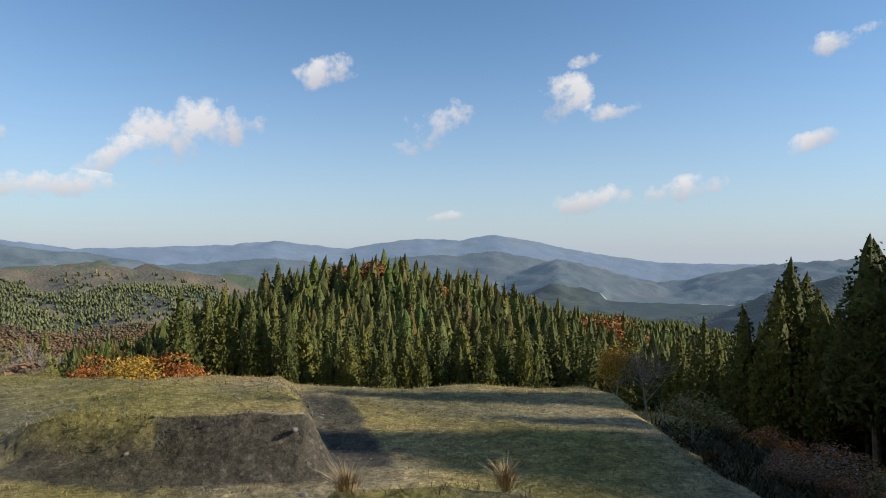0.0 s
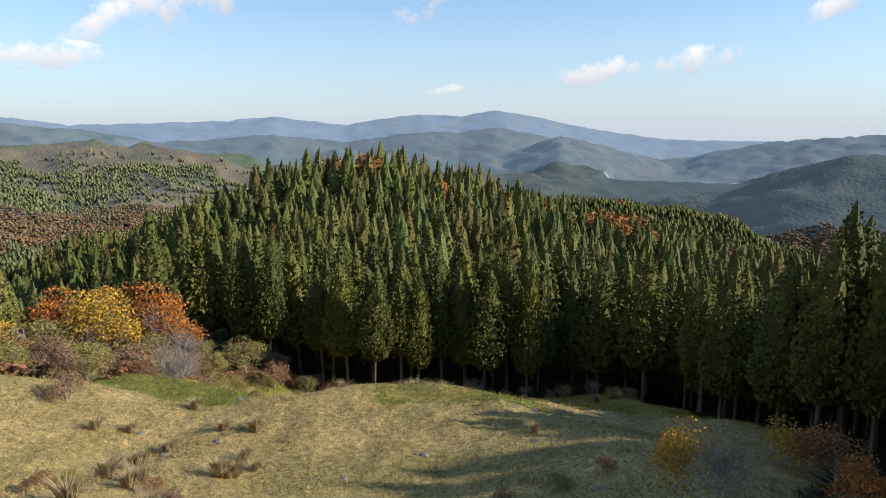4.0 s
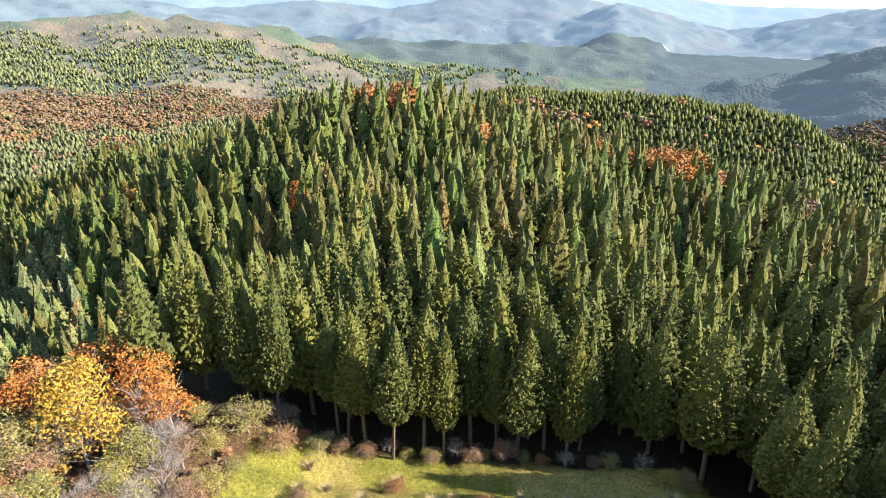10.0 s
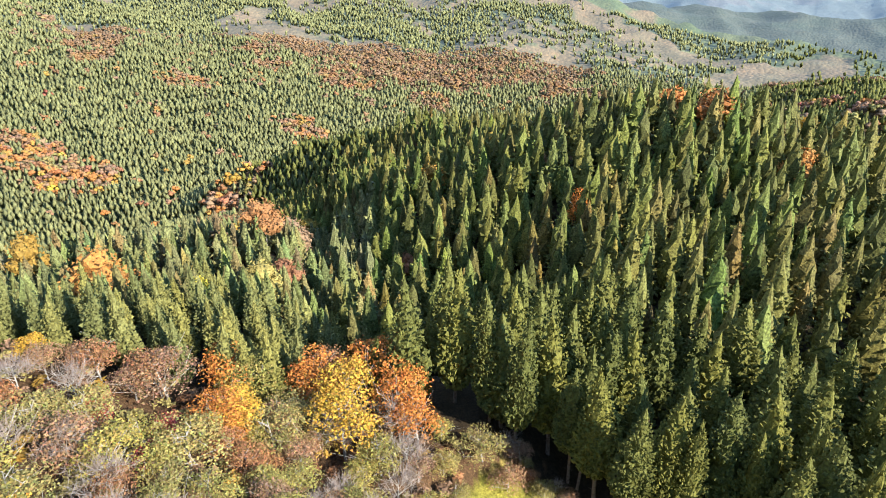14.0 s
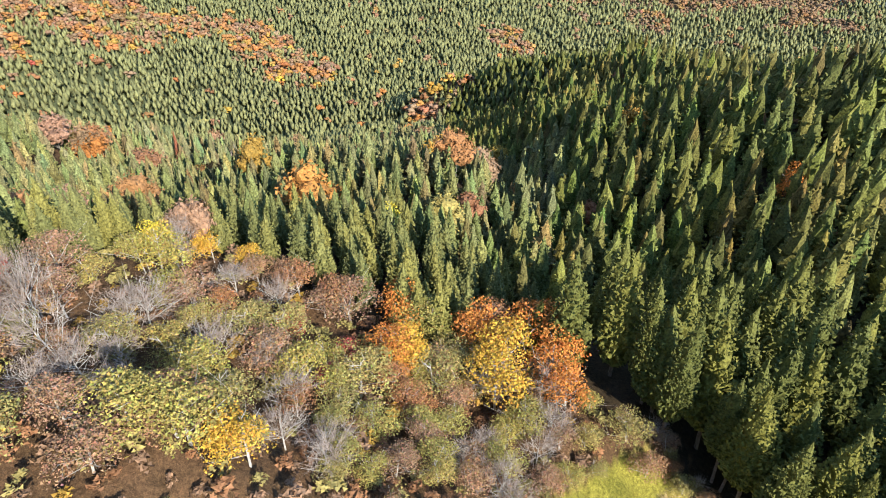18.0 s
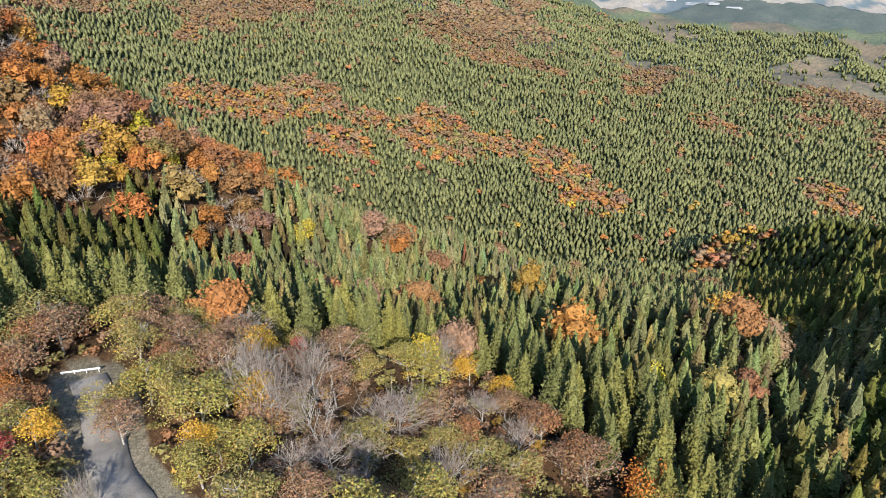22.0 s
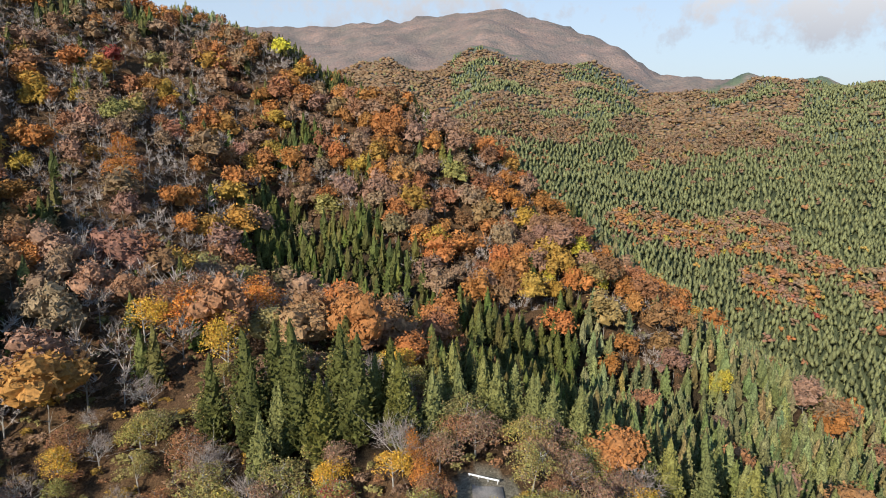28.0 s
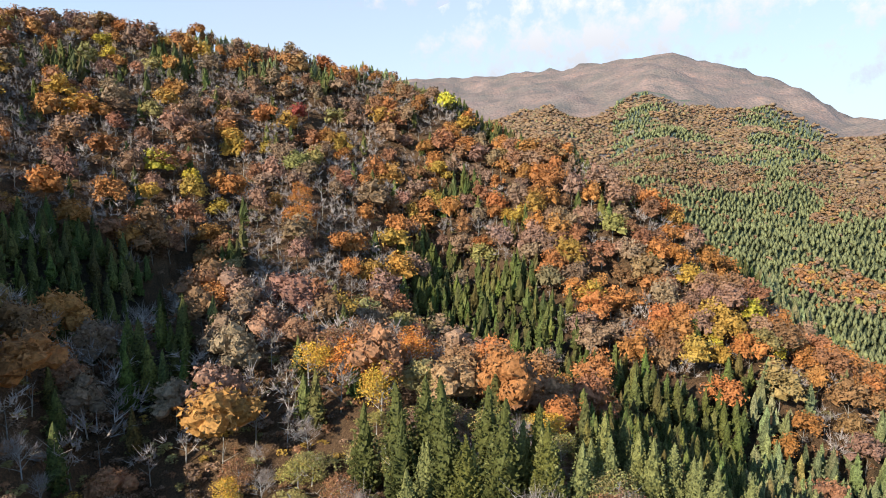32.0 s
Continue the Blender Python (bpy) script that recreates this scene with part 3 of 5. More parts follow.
FAR_LEAF = [(-983, 357, 71), (-1077, 501, 60), (-741, 808, 32), (-676, 760, 25), (-620, 869, 53), (-491, 1023, 102), (-456, 1258, 111), (-464, 849, 31), (-509, 636, 20), (-787, 1337, 156), (-303, 1306, 111), (-683, 625, 31), (-495, 620, 26), (-594, 831, 50), (-441, 1131, 120)]


def leafy(x, y):
    """Where broadleaf trees grow instead of cedars."""
    az, d = bearing(x, y)
    bank = (x < -24) & (x > -100) & (y > 30) & (y < 146 + 0.55 * (x + 34)) & (y > 20 + 0.4 * (-x - 30))
    lower = (az > 96) & (d > 60) & (d < np.where(az < 114, 98, 150))
    side = ((az > 112) & (d > 150)) | ((az > 91) & (d > 228) & (d < 340))
    crest = (az > 112.5) & (az < 152) & (d > np.interp(az, [111, 116, 121.5, 126, 134, 145], [322, 347, 377, 400, 436, 452])) & (d < 600)
    far = (d > 950) & (waves(x, y, 380, 12) + 0.45 * waves(x, y, 110, 13) > 0.25)
    high = (d > 900) & (az > 84) & (waves(x, y, 260, 14) + 0.4 * waves(x, y, 90, 15) > 0.6 - (d - 900) / 650)
    fleck = waves(x, y, 30, 24) + 0.7 * waves(x, y, 11, 25) > -0.35
    gully = fleck & (near_any(x, y, LEAF_SPOTS) | near_any(x, y, FAR_LEAF))
    m = bank | lower | side | far | high | gully | near_any(x, y, RED_SPOTS)
    return m & ~near_any(x, y, CEDAR_SPOTS) & ~crest


# ---------------------------------------------------------------- ground and backdrop
def ground_tint(x, y):
    """Base colours of the bare ground by place: straw, moss, gravel, leaf litter, far woods."""
    az, d = bearing(x, y)
    straw, moss, litter = np.array([0.42, 0.315, 0.14]), np.array([0.2, 0.195, 0.045]), np.array([0.12, 0.07, 0.038])
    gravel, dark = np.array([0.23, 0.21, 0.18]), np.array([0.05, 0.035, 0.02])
    w = waves(x, y, 26, 31) + 0.5 * waves(x, y, 9, 32)
    k = np.clip(0.5 + 1.6 * w, 0, 1)[..., None]
    k = np.where(((y > 66) & (y < 100))[..., None], k * 0.25, k)
    k = np.where((y > 104)[..., None], np.clip(k + 0.5, 0, 1), k)
    k = np.where((y < 62)[..., None], k * 0.6, k)
    field = straw * (1 - k) + moss * k
    field = np.where((y > 104)[..., None], field * np.array([1.25, 1.2, 1.0]), field)
    g = (np.clip(0.4 + 1.8 * waves(x, y, 14, 33), 0, 1) * np.clip((62 - y) / 10, 0, 1))[..., None]
    field = field * (1 - g * 0.5) + gravel * g * 0.5
    # the bank's steep front and side: shade painted in as darker gravel
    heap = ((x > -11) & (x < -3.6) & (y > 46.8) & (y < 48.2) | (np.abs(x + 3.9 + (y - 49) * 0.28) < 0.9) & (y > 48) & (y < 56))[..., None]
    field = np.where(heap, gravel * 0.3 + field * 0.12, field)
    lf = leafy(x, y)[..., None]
    # under cedars the floor is near black, tree shade put into its colour
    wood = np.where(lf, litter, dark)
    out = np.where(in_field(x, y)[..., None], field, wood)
    # the bank right of the plateau: its shade is painted as dark ground
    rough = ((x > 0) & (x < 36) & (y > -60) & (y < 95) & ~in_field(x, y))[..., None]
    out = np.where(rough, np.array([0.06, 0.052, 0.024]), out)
    lot = (np.hypot((x + 50) / 1.5, y - 66) < 8)[..., None] | (off_line(x, y, ROAD) < 4.5)[..., None]
    out = np.where(lot, gravel * 0.9 + straw * 0.1, out)
    u = (waves(x, y, 160, 35) + 0.6 * waves(x, y, 60, 36))[..., None]
    green, brown = np.array([0.085, 0.1, 0.05]), np.array([0.2, 0.14, 0.085])
    rosy = np.array([0.24, 0.165, 0.125])
    far = np.where(lf, brown * (1 + 0.25 * u), green * (1 + 0.25 * u))
    # bluish grey beyond 1750 m: haze painted into the ground colour
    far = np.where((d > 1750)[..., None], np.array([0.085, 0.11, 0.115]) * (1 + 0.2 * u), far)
    far = np.where(((d > 1350) & (az > 84))[..., None] & (u > -0.7), rosy * (1 + 0.15 * u), far)
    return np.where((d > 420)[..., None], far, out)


def ground_material(name, fine_scale, glow=None, low=0.35, high=1.7, pebbles=0):
    m, n, l, b = material(name, 0.95)
    at = n.new("ShaderNodeAttribute")
    at.attribute_name = "tint"
    geo = n.new("ShaderNodeNewGeometry")
    f = noise_tex(n, l, fine_scale, 9, geo.outputs["Position"])
    f.inputs["Roughness"].default_value = 0.7
    r1 = ramp(n, l, f.outputs["Fac"], [(0.28, (low, low * 0.95, low * 0.88)), (0.5, (1, 1, 1)), (0.72, (high, high * 0.97, high * 0.92))])
    c = mixed(n, l, "MULTIPLY", 1.0, at.outputs["Color"], r1.outputs[0])
    g = noise_tex(n, l, fine_scale * 0.12, 5, geo.outputs["Position"])
    r2 = ramp(n, l, g.outputs["Fac"], [(0.3, (0.7, 0.74, 0.66)), (0.7, (1.25, 1.2, 1.15))])
    c = mixed(n, l, "MULTIPLY", 0.25 if glow else 0.8, c, r2.outputs[0])
    bump = n.new("ShaderNodeBump")
    bump.inputs["Strength"].default_value, bump.inputs["Distance"].default_value = 1.0, 0.25 / fine_scale
    if pebbles:
        # small stones and tufts lying about
        vo = n.new("ShaderNodeTexVoronoi")
        vo.inputs["Scale"].default_value, vo.inputs["Randomness"].default_value = pebbles, 1.0
        l.new(geo.outputs["Position"], vo.inputs["Vector"])
        sp = n.new("ShaderNodeSeparateColor")
        l.new(vo.outputs["Color"], sp.inputs[0])
        r3 = ramp(n, l, sp.outputs[0], [(0.0, (0.5, 0.5, 0.48)), (0.7, (1.05, 1.05, 1.0)), (0.93, (1.15, 1.13, 1.08)), (1.0, (1.7, 1.7, 1.7))])
        c = mixed(n, l, "MULTIPLY", 0.75, c, r3.outputs[0])
        add = n.new("ShaderNodeMath")
        l.new(f.outputs["Fac"], add.inputs[0])
        l.new(sp.outputs[1], add.inputs[1])
        l.new(add.outputs[0], bump.inputs["Height"])
    else:
        l.new(f.outputs["Fac"], bump.inputs["Height"])
    l.new(c, b.inputs["Base Color"])
    l.new(bump.outputs[0], b.inputs["Normal"])
    # emission that imitates haze in front of the far ranges
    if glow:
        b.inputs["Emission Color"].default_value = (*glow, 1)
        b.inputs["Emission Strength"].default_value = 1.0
    return m


AZ = np.concatenate([np.arange(-62, 222, 0.5), np.arange(222, 298, 4.0)])
NEAR_RAD = np.concatenate([np.linspace(0.005, 14, 12), np.arange(14.5, 48, 0.45), 48 * (1100 / 48) ** np.linspace(0.012, 1, 115)])
gv, gf = polar_sheet(NEAR_RAD, AZ)
M_GROUND = ground_material("ground_cover", 2.2, pebbles=12.0)
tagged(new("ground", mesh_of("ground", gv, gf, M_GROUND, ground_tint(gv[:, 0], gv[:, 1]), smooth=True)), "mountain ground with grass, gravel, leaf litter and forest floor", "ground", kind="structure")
# the mountain slopes across the valleys, too far off to tell their trees apart
m_slope, n, l, b = material("wooded_slopes", 0.95)
at_t = n.new("ShaderNodeAttribute")
at_t.attribute_name = "tint"
geo = n.new("ShaderNodeNewGeometry")
vo = n.new("ShaderNodeTexVoronoi")
vo.inputs["Scale"].default_value = 0.14
l.new(geo.outputs["Position"], vo.inputs["Vector"])
sp = n.new("ShaderNodeSeparateColor")
l.new(vo.outputs["Color"], sp.inputs[0])
r1 = ramp(n, l, sp.outputs[0], [(0.0, (0.82, 0.85, 0.84)), (0.5, (1, 1, 1)), (0.9, (1.12, 1.09, 1.05)), (1.0, (1.25, 1.12, 1.0))])
c = mixed(n, l, "MULTIPLY", 1.0, at_t.outputs["Color"], r1.outputs[0])
f = noise_tex(n, l, 0.012, 6, geo.outputs["Position"])
r2 = ramp(n, l, f.outputs["Fac"], [(0.3, (0.75, 0.85, 0.8)), (0.7, (1.25, 1.15, 1.1))])
l.new(mixed(n, l, "MULTIPLY", 1.0, c, r2.outputs[0]), b.inputs["Base Color"])
bump = n.new("ShaderNodeBump")
bump.invert = True
bump.inputs["Strength"].default_value, bump.inputs["Distance"].default_value = 0.8, 2.6
l.new(vo.outputs["Distance"], bump.inputs["Height"])
l.new(bump.outputs[0], b.inputs["Normal"])
# bluish emission on the slopes stands in for haze
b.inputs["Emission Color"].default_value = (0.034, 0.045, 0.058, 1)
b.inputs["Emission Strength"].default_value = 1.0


def slope_tint(x, y):
    """Cedar plantations, brown broadleaf woods and, on the high mountain, rosy bare woods."""
    az, d = bearing(x, y)
    u = (waves(x, y, 160, 35) + 0.6 * waves(x, y, 60, 36))[:, None]
    cedar, brown, rosy = np.array([0.085, 0.105, 0.05]), np.array([0.145, 0.11, 0.065]), np.array([0.18, 0.125, 0.098])
    wood = np.where((az > 80)[:, None], rosy, brown) * (1 + 0.18 * u)
    out = np.where(leafy(x, y)[:, None], wood, cedar * (1 + 0.2 * u))
    # the far reach is greyed, haze put into its colour
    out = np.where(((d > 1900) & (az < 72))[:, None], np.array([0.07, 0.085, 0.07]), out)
    # slopes to the right: shade and blue haze painted into the tint
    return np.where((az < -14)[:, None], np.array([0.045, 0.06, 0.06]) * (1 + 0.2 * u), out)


sv, sf = polar_sheet(1090 * (2700 / 1090) ** np.linspace(0, 1, 95), np.arange(-62, 178, 0.5))
s_az, _ = bearing(sv[:, 0], sv[:, 1])
keep = (np.abs(np.diff(s_az[sf], axis=1)) < 20).all(1)
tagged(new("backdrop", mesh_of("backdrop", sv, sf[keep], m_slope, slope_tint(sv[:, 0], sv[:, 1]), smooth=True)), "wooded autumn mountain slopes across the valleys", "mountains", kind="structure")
# the ranges beyond: blue tone and glow carry the haze
for name, d0, d1, rows, tone, glow, label in (("backdrop_2", 2690, 3800, 36, (0.105, 0.125, 0.115), (0.06, 0.09, 0.135), "mountain range beyond the valley, blue-green from haze put into colour and glow"), ("backdrop_3", 3790, 4780, 30, (0.11, 0.13, 0.16), (0.13, 0.19, 0.27), "mountain ranges on the horizon, pale blue from haze put into colour and glow")):
    bv, bf = polar_sheet(np.linspace(d0, d1, rows), np.arange(-62, 178, 0.35))
    u = (waves(bv[:, 0], bv[:, 1], 420, 41) + 0.6 * waves(bv[:, 0], bv[:, 1], 150, 42))[:, None]
    b_az, b_d = bearing(bv[:, 0], bv[:, 1])
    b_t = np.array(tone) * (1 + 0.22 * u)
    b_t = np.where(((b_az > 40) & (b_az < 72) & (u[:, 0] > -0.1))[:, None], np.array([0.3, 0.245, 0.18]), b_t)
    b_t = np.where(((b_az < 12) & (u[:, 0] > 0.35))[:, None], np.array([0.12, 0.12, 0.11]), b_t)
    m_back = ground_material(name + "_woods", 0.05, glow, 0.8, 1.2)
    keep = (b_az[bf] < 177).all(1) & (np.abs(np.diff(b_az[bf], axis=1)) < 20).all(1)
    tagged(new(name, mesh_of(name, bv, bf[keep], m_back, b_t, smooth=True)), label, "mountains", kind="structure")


# ---------------------------------------------------------------- forest
CEDAR = np.array([0.116, 0.122, 0.031])
ORANGE, RUST, GOLD, LEMON, OLIVE, PINKISH, RED, GREY = ((0.42, 0.178, 0.054), (0.3, 0.147, 0.072), (0.42, 0.25, 0.05), (0.52, 0.41, 0.055), (0.29, 0.24, 0.085), (0.29, 0.175, 0.108), (0.4, 0.085, 0.07), (0.28, 0.22, 0.185))
PALETTE = np.array([ORANGE, RUST, GOLD, LEMON, OLIVE, PINKISH, RED, GREY])


def scatter(d0, d1, step, az0, az1, r):
    """Jittered places between two distances from the view point."""
    g = np.arange(-d1, d1, step)
    X, Y = np.meshgrid(g, g)
    X = X + (np.arange(len(g)) % 2)[:, None] * step * 0.5
    X, Y = (X + r.uniform(-0.36, 0.36, X.shape) * step).ravel(), (Y + r.uniform(-0.36, 0.36, Y.shape) * step).ravel()
    x, y = X + EYE[0], Y + EYE[1]
    az, d = bearing(x, y)
    m = (d >= d0) & (d < d1) & (az > az0) & (az < az1)
    x, y = x[m], y[m]
    k = ~open_ground(x, y)
    return x[k], y[k]


def with_ground(x, y, sink=0.3):
    return np.stack([x, y, ground_height(x, y) - sink], 1)


# What lies behind the hills as seen from above the field is left bare.
VA, VD = np.arange(-64, 182, 1.0), np.concatenate([np.arange(20, 500, 8), np.arange(500, 2700, 25)])
vA, vD = np.meshgrid(np.radians(VA), VD)
vZ = ground_height(EYE[0] - vD * np.sin(vA), EYE[1] + vD * np.cos(vA))
V_EL = np.maximum.accumulate((vZ - EYE[2] - 4) / vD, axis=0)


def open_to_view(p, tall=30.0):
    az, d = bearing(p[:, 0], p[:, 1])
    i = np.clip(np.searchsorted(VD, d) - 2, 0, len(VD) - 1)
    j = np.clip(np.round(az - VA[0]).astype(int), 0, len(VA) - 1)
    return (p[:, 2] + tall - EYE[2]) / d > V_EL[i, j]


def autumn_tints(p, r, grey=0.25):
    """Tints for broadleaf trees: clumped by place, greyer on the shaded upper slopes."""
    n = len(p)
    w = waves(p[:, 0], p[:, 1], 70, 51) + r.normal(0, 0.45, n)
    k = np.select([w < -0.95, w < -0.3, w < 0.1, w < 0.6, w < 1.0], [4, 5, 1, 0, 2], 5)
    k = np.where(r.uniform(0, 1, n) < 0.003, 6, k)
    k = np.where(r.uniform(0, 1, n) < 0.01, 3, k)
    k = np.where(near_any(p[:, 0], p[:, 1], [(-262, 66, 24)]), np.where(r.uniform(0, 1, n) < 0.35, 1, 0), k)
    k = np.where(near_any(p[:, 0], p[:, 1], RED_SPOTS), np.where(r.uniform(0, 1, n) < 0.12, 6, 0), k)
    return PALETTE[k] * r.uniform(0.7, 1.08, (n, 1)) * (1 + r.normal(0, 0.06, (n, 3))), k


def grey_chance(p):
    az, d = bearing(p[:, 0], p[:, 1])
    return np.where(near_any(p[:, 0], p[:, 1], RED_SPOTS), 0, np.where(d < 420, np.clip(0.26 + (az - 122) / 42, 0.16, 0.6), 0.25))


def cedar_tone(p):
    """The young plantations are paler than the old cedars of the hill; paling further with distance puts haze into the
    tint.
    """
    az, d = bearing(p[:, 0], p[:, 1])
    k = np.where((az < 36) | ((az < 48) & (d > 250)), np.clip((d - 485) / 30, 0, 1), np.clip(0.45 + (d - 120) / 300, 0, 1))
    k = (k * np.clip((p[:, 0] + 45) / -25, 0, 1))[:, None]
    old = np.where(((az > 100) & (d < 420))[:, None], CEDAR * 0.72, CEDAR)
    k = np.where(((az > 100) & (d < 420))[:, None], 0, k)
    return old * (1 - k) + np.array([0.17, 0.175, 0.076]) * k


r = np.random.default_rng(21)
# distant forest on the valley sides
rings = [scatter(400, 750, 5.0, -46, 130, r), scatter(750, 1120, 6.4, -46, 130, r), scatter(1120, 1520, 6.9, -8, 128, r)]
rings[0] = tuple(v[bearing(*rings[0])[0] < 108] for v in rings[0])
thin = r.uniform(0, 1, len(rings[2][0])) < np.clip((bearing(*rings[2])[0] + 8) / 34, 0, 1)
rings[2] = tuple(v[thin] for v in rings[2])
x, y = np.concatenate([q[0] for q in rings]), np.concatenate([q[1] for q in rings])
p = with_ground(x, y)
p = p[open_to_view(p, 34)]
az, d = bearing(p[:, 0], p[:, 1])
lf = leafy(p[:, 0], p[:, 1]) ^ (r.uniform(0, 1, len(p)) < np.where(d > 850, 0.06, 0.02))
c, cd = p[~lf], d[~lf]
# lighter again beyond 1120 m: haze put into the tint
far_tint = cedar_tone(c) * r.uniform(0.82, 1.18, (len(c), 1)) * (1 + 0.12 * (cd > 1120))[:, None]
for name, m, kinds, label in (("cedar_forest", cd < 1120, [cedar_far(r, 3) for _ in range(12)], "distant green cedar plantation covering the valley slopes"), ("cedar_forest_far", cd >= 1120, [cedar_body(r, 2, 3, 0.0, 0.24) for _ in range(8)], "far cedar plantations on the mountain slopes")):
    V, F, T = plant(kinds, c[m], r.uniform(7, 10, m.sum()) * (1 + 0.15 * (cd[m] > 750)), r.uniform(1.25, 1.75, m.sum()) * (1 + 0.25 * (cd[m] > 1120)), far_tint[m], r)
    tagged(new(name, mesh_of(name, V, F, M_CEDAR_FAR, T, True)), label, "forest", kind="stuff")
q, qd = p[lf], d[lf]
tint, _ = autumn_tints(q, r)
# leaf tints mute towards brown with distance, haze mixed into the colour
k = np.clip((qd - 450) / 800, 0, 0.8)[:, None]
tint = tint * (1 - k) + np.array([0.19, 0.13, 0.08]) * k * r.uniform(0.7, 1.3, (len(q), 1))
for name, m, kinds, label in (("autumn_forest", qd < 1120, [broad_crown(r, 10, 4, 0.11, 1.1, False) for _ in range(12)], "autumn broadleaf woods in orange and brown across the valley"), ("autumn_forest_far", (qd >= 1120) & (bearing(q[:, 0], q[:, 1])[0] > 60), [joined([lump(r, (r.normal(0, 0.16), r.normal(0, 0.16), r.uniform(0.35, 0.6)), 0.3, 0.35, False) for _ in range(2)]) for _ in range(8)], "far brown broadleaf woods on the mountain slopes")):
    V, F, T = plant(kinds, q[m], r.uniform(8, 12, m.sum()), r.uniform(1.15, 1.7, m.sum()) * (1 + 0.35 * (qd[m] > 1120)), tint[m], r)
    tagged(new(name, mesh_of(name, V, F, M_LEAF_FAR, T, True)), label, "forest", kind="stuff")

# middle distance
hill, shoulder = scatter(40, 490, 6.5, -62, 40, r), scatter(40, 490, 4.8, 40, 178, r)
x, y = np.concatenate([hill[0], shoulder[0]]), np.concatenate([hill[1], shoulder[1]])
az, d = bearing(x, y)
m = (d < 400) | (az > 108)
x, y = x[m], y[m]
p = with_ground(x, y)
p = p[open_to_view(p)]
az, d = bearing(p[:, 0], p[:, 1])
lf = leafy(p[:, 0], p[:, 1])
lf ^= (d > 120) & (r.uniform(0, 1, len(p)) < np.where(lf, 0.05, 0.012))
single = ~lf & (((p[:, 1] < 180) & (p[:, 1] > 60) & (np.abs(p[:, 0]) < 58)) | ((d < 118) & (p[:, 0] < -20)))
if single.sum() > 210:
    single &= d <= np.sort(d[single])[209]
near_leaf = lf & (d < np.where(az > 110, 122, 96)) & (r.uniform(0, 1, len(p)) < np.where(az > 40, 0.62, 1.0))
c = p[~lf & ~single]
cd, c_az = d[~lf & ~single], az[~lf & ~single]
tall = np.where(c_az > 40, r.uniform(9.5, 15, len(c)), r.uniform(15, 22.5, len(c)))
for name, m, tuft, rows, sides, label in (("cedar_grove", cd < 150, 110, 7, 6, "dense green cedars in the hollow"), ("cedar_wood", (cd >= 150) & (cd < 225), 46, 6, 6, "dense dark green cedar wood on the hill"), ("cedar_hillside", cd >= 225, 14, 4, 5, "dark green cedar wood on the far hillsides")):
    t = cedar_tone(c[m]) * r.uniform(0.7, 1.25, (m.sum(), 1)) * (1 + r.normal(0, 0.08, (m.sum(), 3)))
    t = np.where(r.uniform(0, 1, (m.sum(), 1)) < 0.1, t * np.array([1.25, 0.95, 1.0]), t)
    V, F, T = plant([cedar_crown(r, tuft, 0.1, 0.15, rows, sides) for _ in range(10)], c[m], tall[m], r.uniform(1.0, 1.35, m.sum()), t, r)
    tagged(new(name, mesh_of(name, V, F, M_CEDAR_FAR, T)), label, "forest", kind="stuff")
q = p[lf & (d >= np.where(az > 110, 122, 96))]
bare = r.uniform(0, 1, len(q)) < grey_chance(q)
# broadleaf trees stand wider apart than cedars
wide = np.ones(len(q), bool)
for i in np.argsort(q[:, 0]):
    if wide[i]:
        near = (np.abs(q[:, 0] - q[i, 0]) < 6.4) & (np.hypot(q[:, 0] - q[i, 0], q[:, 1] - q[i, 1]) < 6.4)
        near[i] = False
        wide &= ~near
q = q[wide]
bare = bare[wide]
tint, _ = autumn_tints(q, r)
q_d = bearing(q[:, 0], q[:, 1])[1]
for name, m, cnt, blobs, size, core, label in (("autumn_wood", ~bare & (q_d < 205), 900, 13, 0.024, 0.72, "autumn broadleaf wood in rust, orange, gold and olive"), ("autumn_shoulder", ~bare & (q_d >= 205) & (q_d < 330), 620, 12, 0.03, 0.66, "autumn broadleaf wood in rust and orange on the shoulder"), ("autumn_hillside", ~bare & (q_d >= 330), 420, 9, 0.036, 0.66, "autumn broadleaf woods in rust and orange on the hillside")):
    V, F, T = plant([broad_crown(r, cnt, blobs, size, core, cnt > 800) for _ in range(10)], q[m], r.uniform(12, 20.5, m.sum()) + 1 * near_any(q[m, 0], q[m, 1], RED_SPOTS[:2]), r.uniform(0.95, 1.35, m.sum()), tint[m], r)
    tagged(new(name, mesh_of(name, V, F, M_LEAF_FAR, T)), label, "forest", kind="stuff")
V, F, T = plant([limbs(r, 0.7, 0.3, 4, 0.3, 0, 0.014) for _ in range(6)], q, r.uniform(10, 15, len(q)), np.ones(len(q)), np.array([0.3, 0.27, 0.23]) * r.uniform(0.7, 1.2, (len(q), 1)), r)
tagged(new("tree_trunks", mesh_of("tree_trunks", V, F, M_LEAF_FAR, T)), "pale trunks and boughs of the hillside woods", "forest", kind="stuff")
V, F, T = plant([bare_crown(r, 170, 0.36, 0.007) for _ in range(6)], q[bare], r.uniform(9, 14, bare.sum()), r.uniform(1.0, 1.4, bare.sum()), np.array([0.33, 0.275, 0.24]) * r.uniform(0.7, 1.25, (bare.sum(), 1)), r)
tagged(new("leafless_wood", mesh_of("leafless_wood", V, F, M_LEAF_FAR, T)), "grey leafless broadleaf trees on the slope", "forest", kind="stuff")
# the stand on the bank beside the plateau, where the ground rises; trees out of view are added to cast shade
sx, sy = np.meshgrid(np.arange(-40, 135, 6.0), np.arange(-230, 140, 6.0))
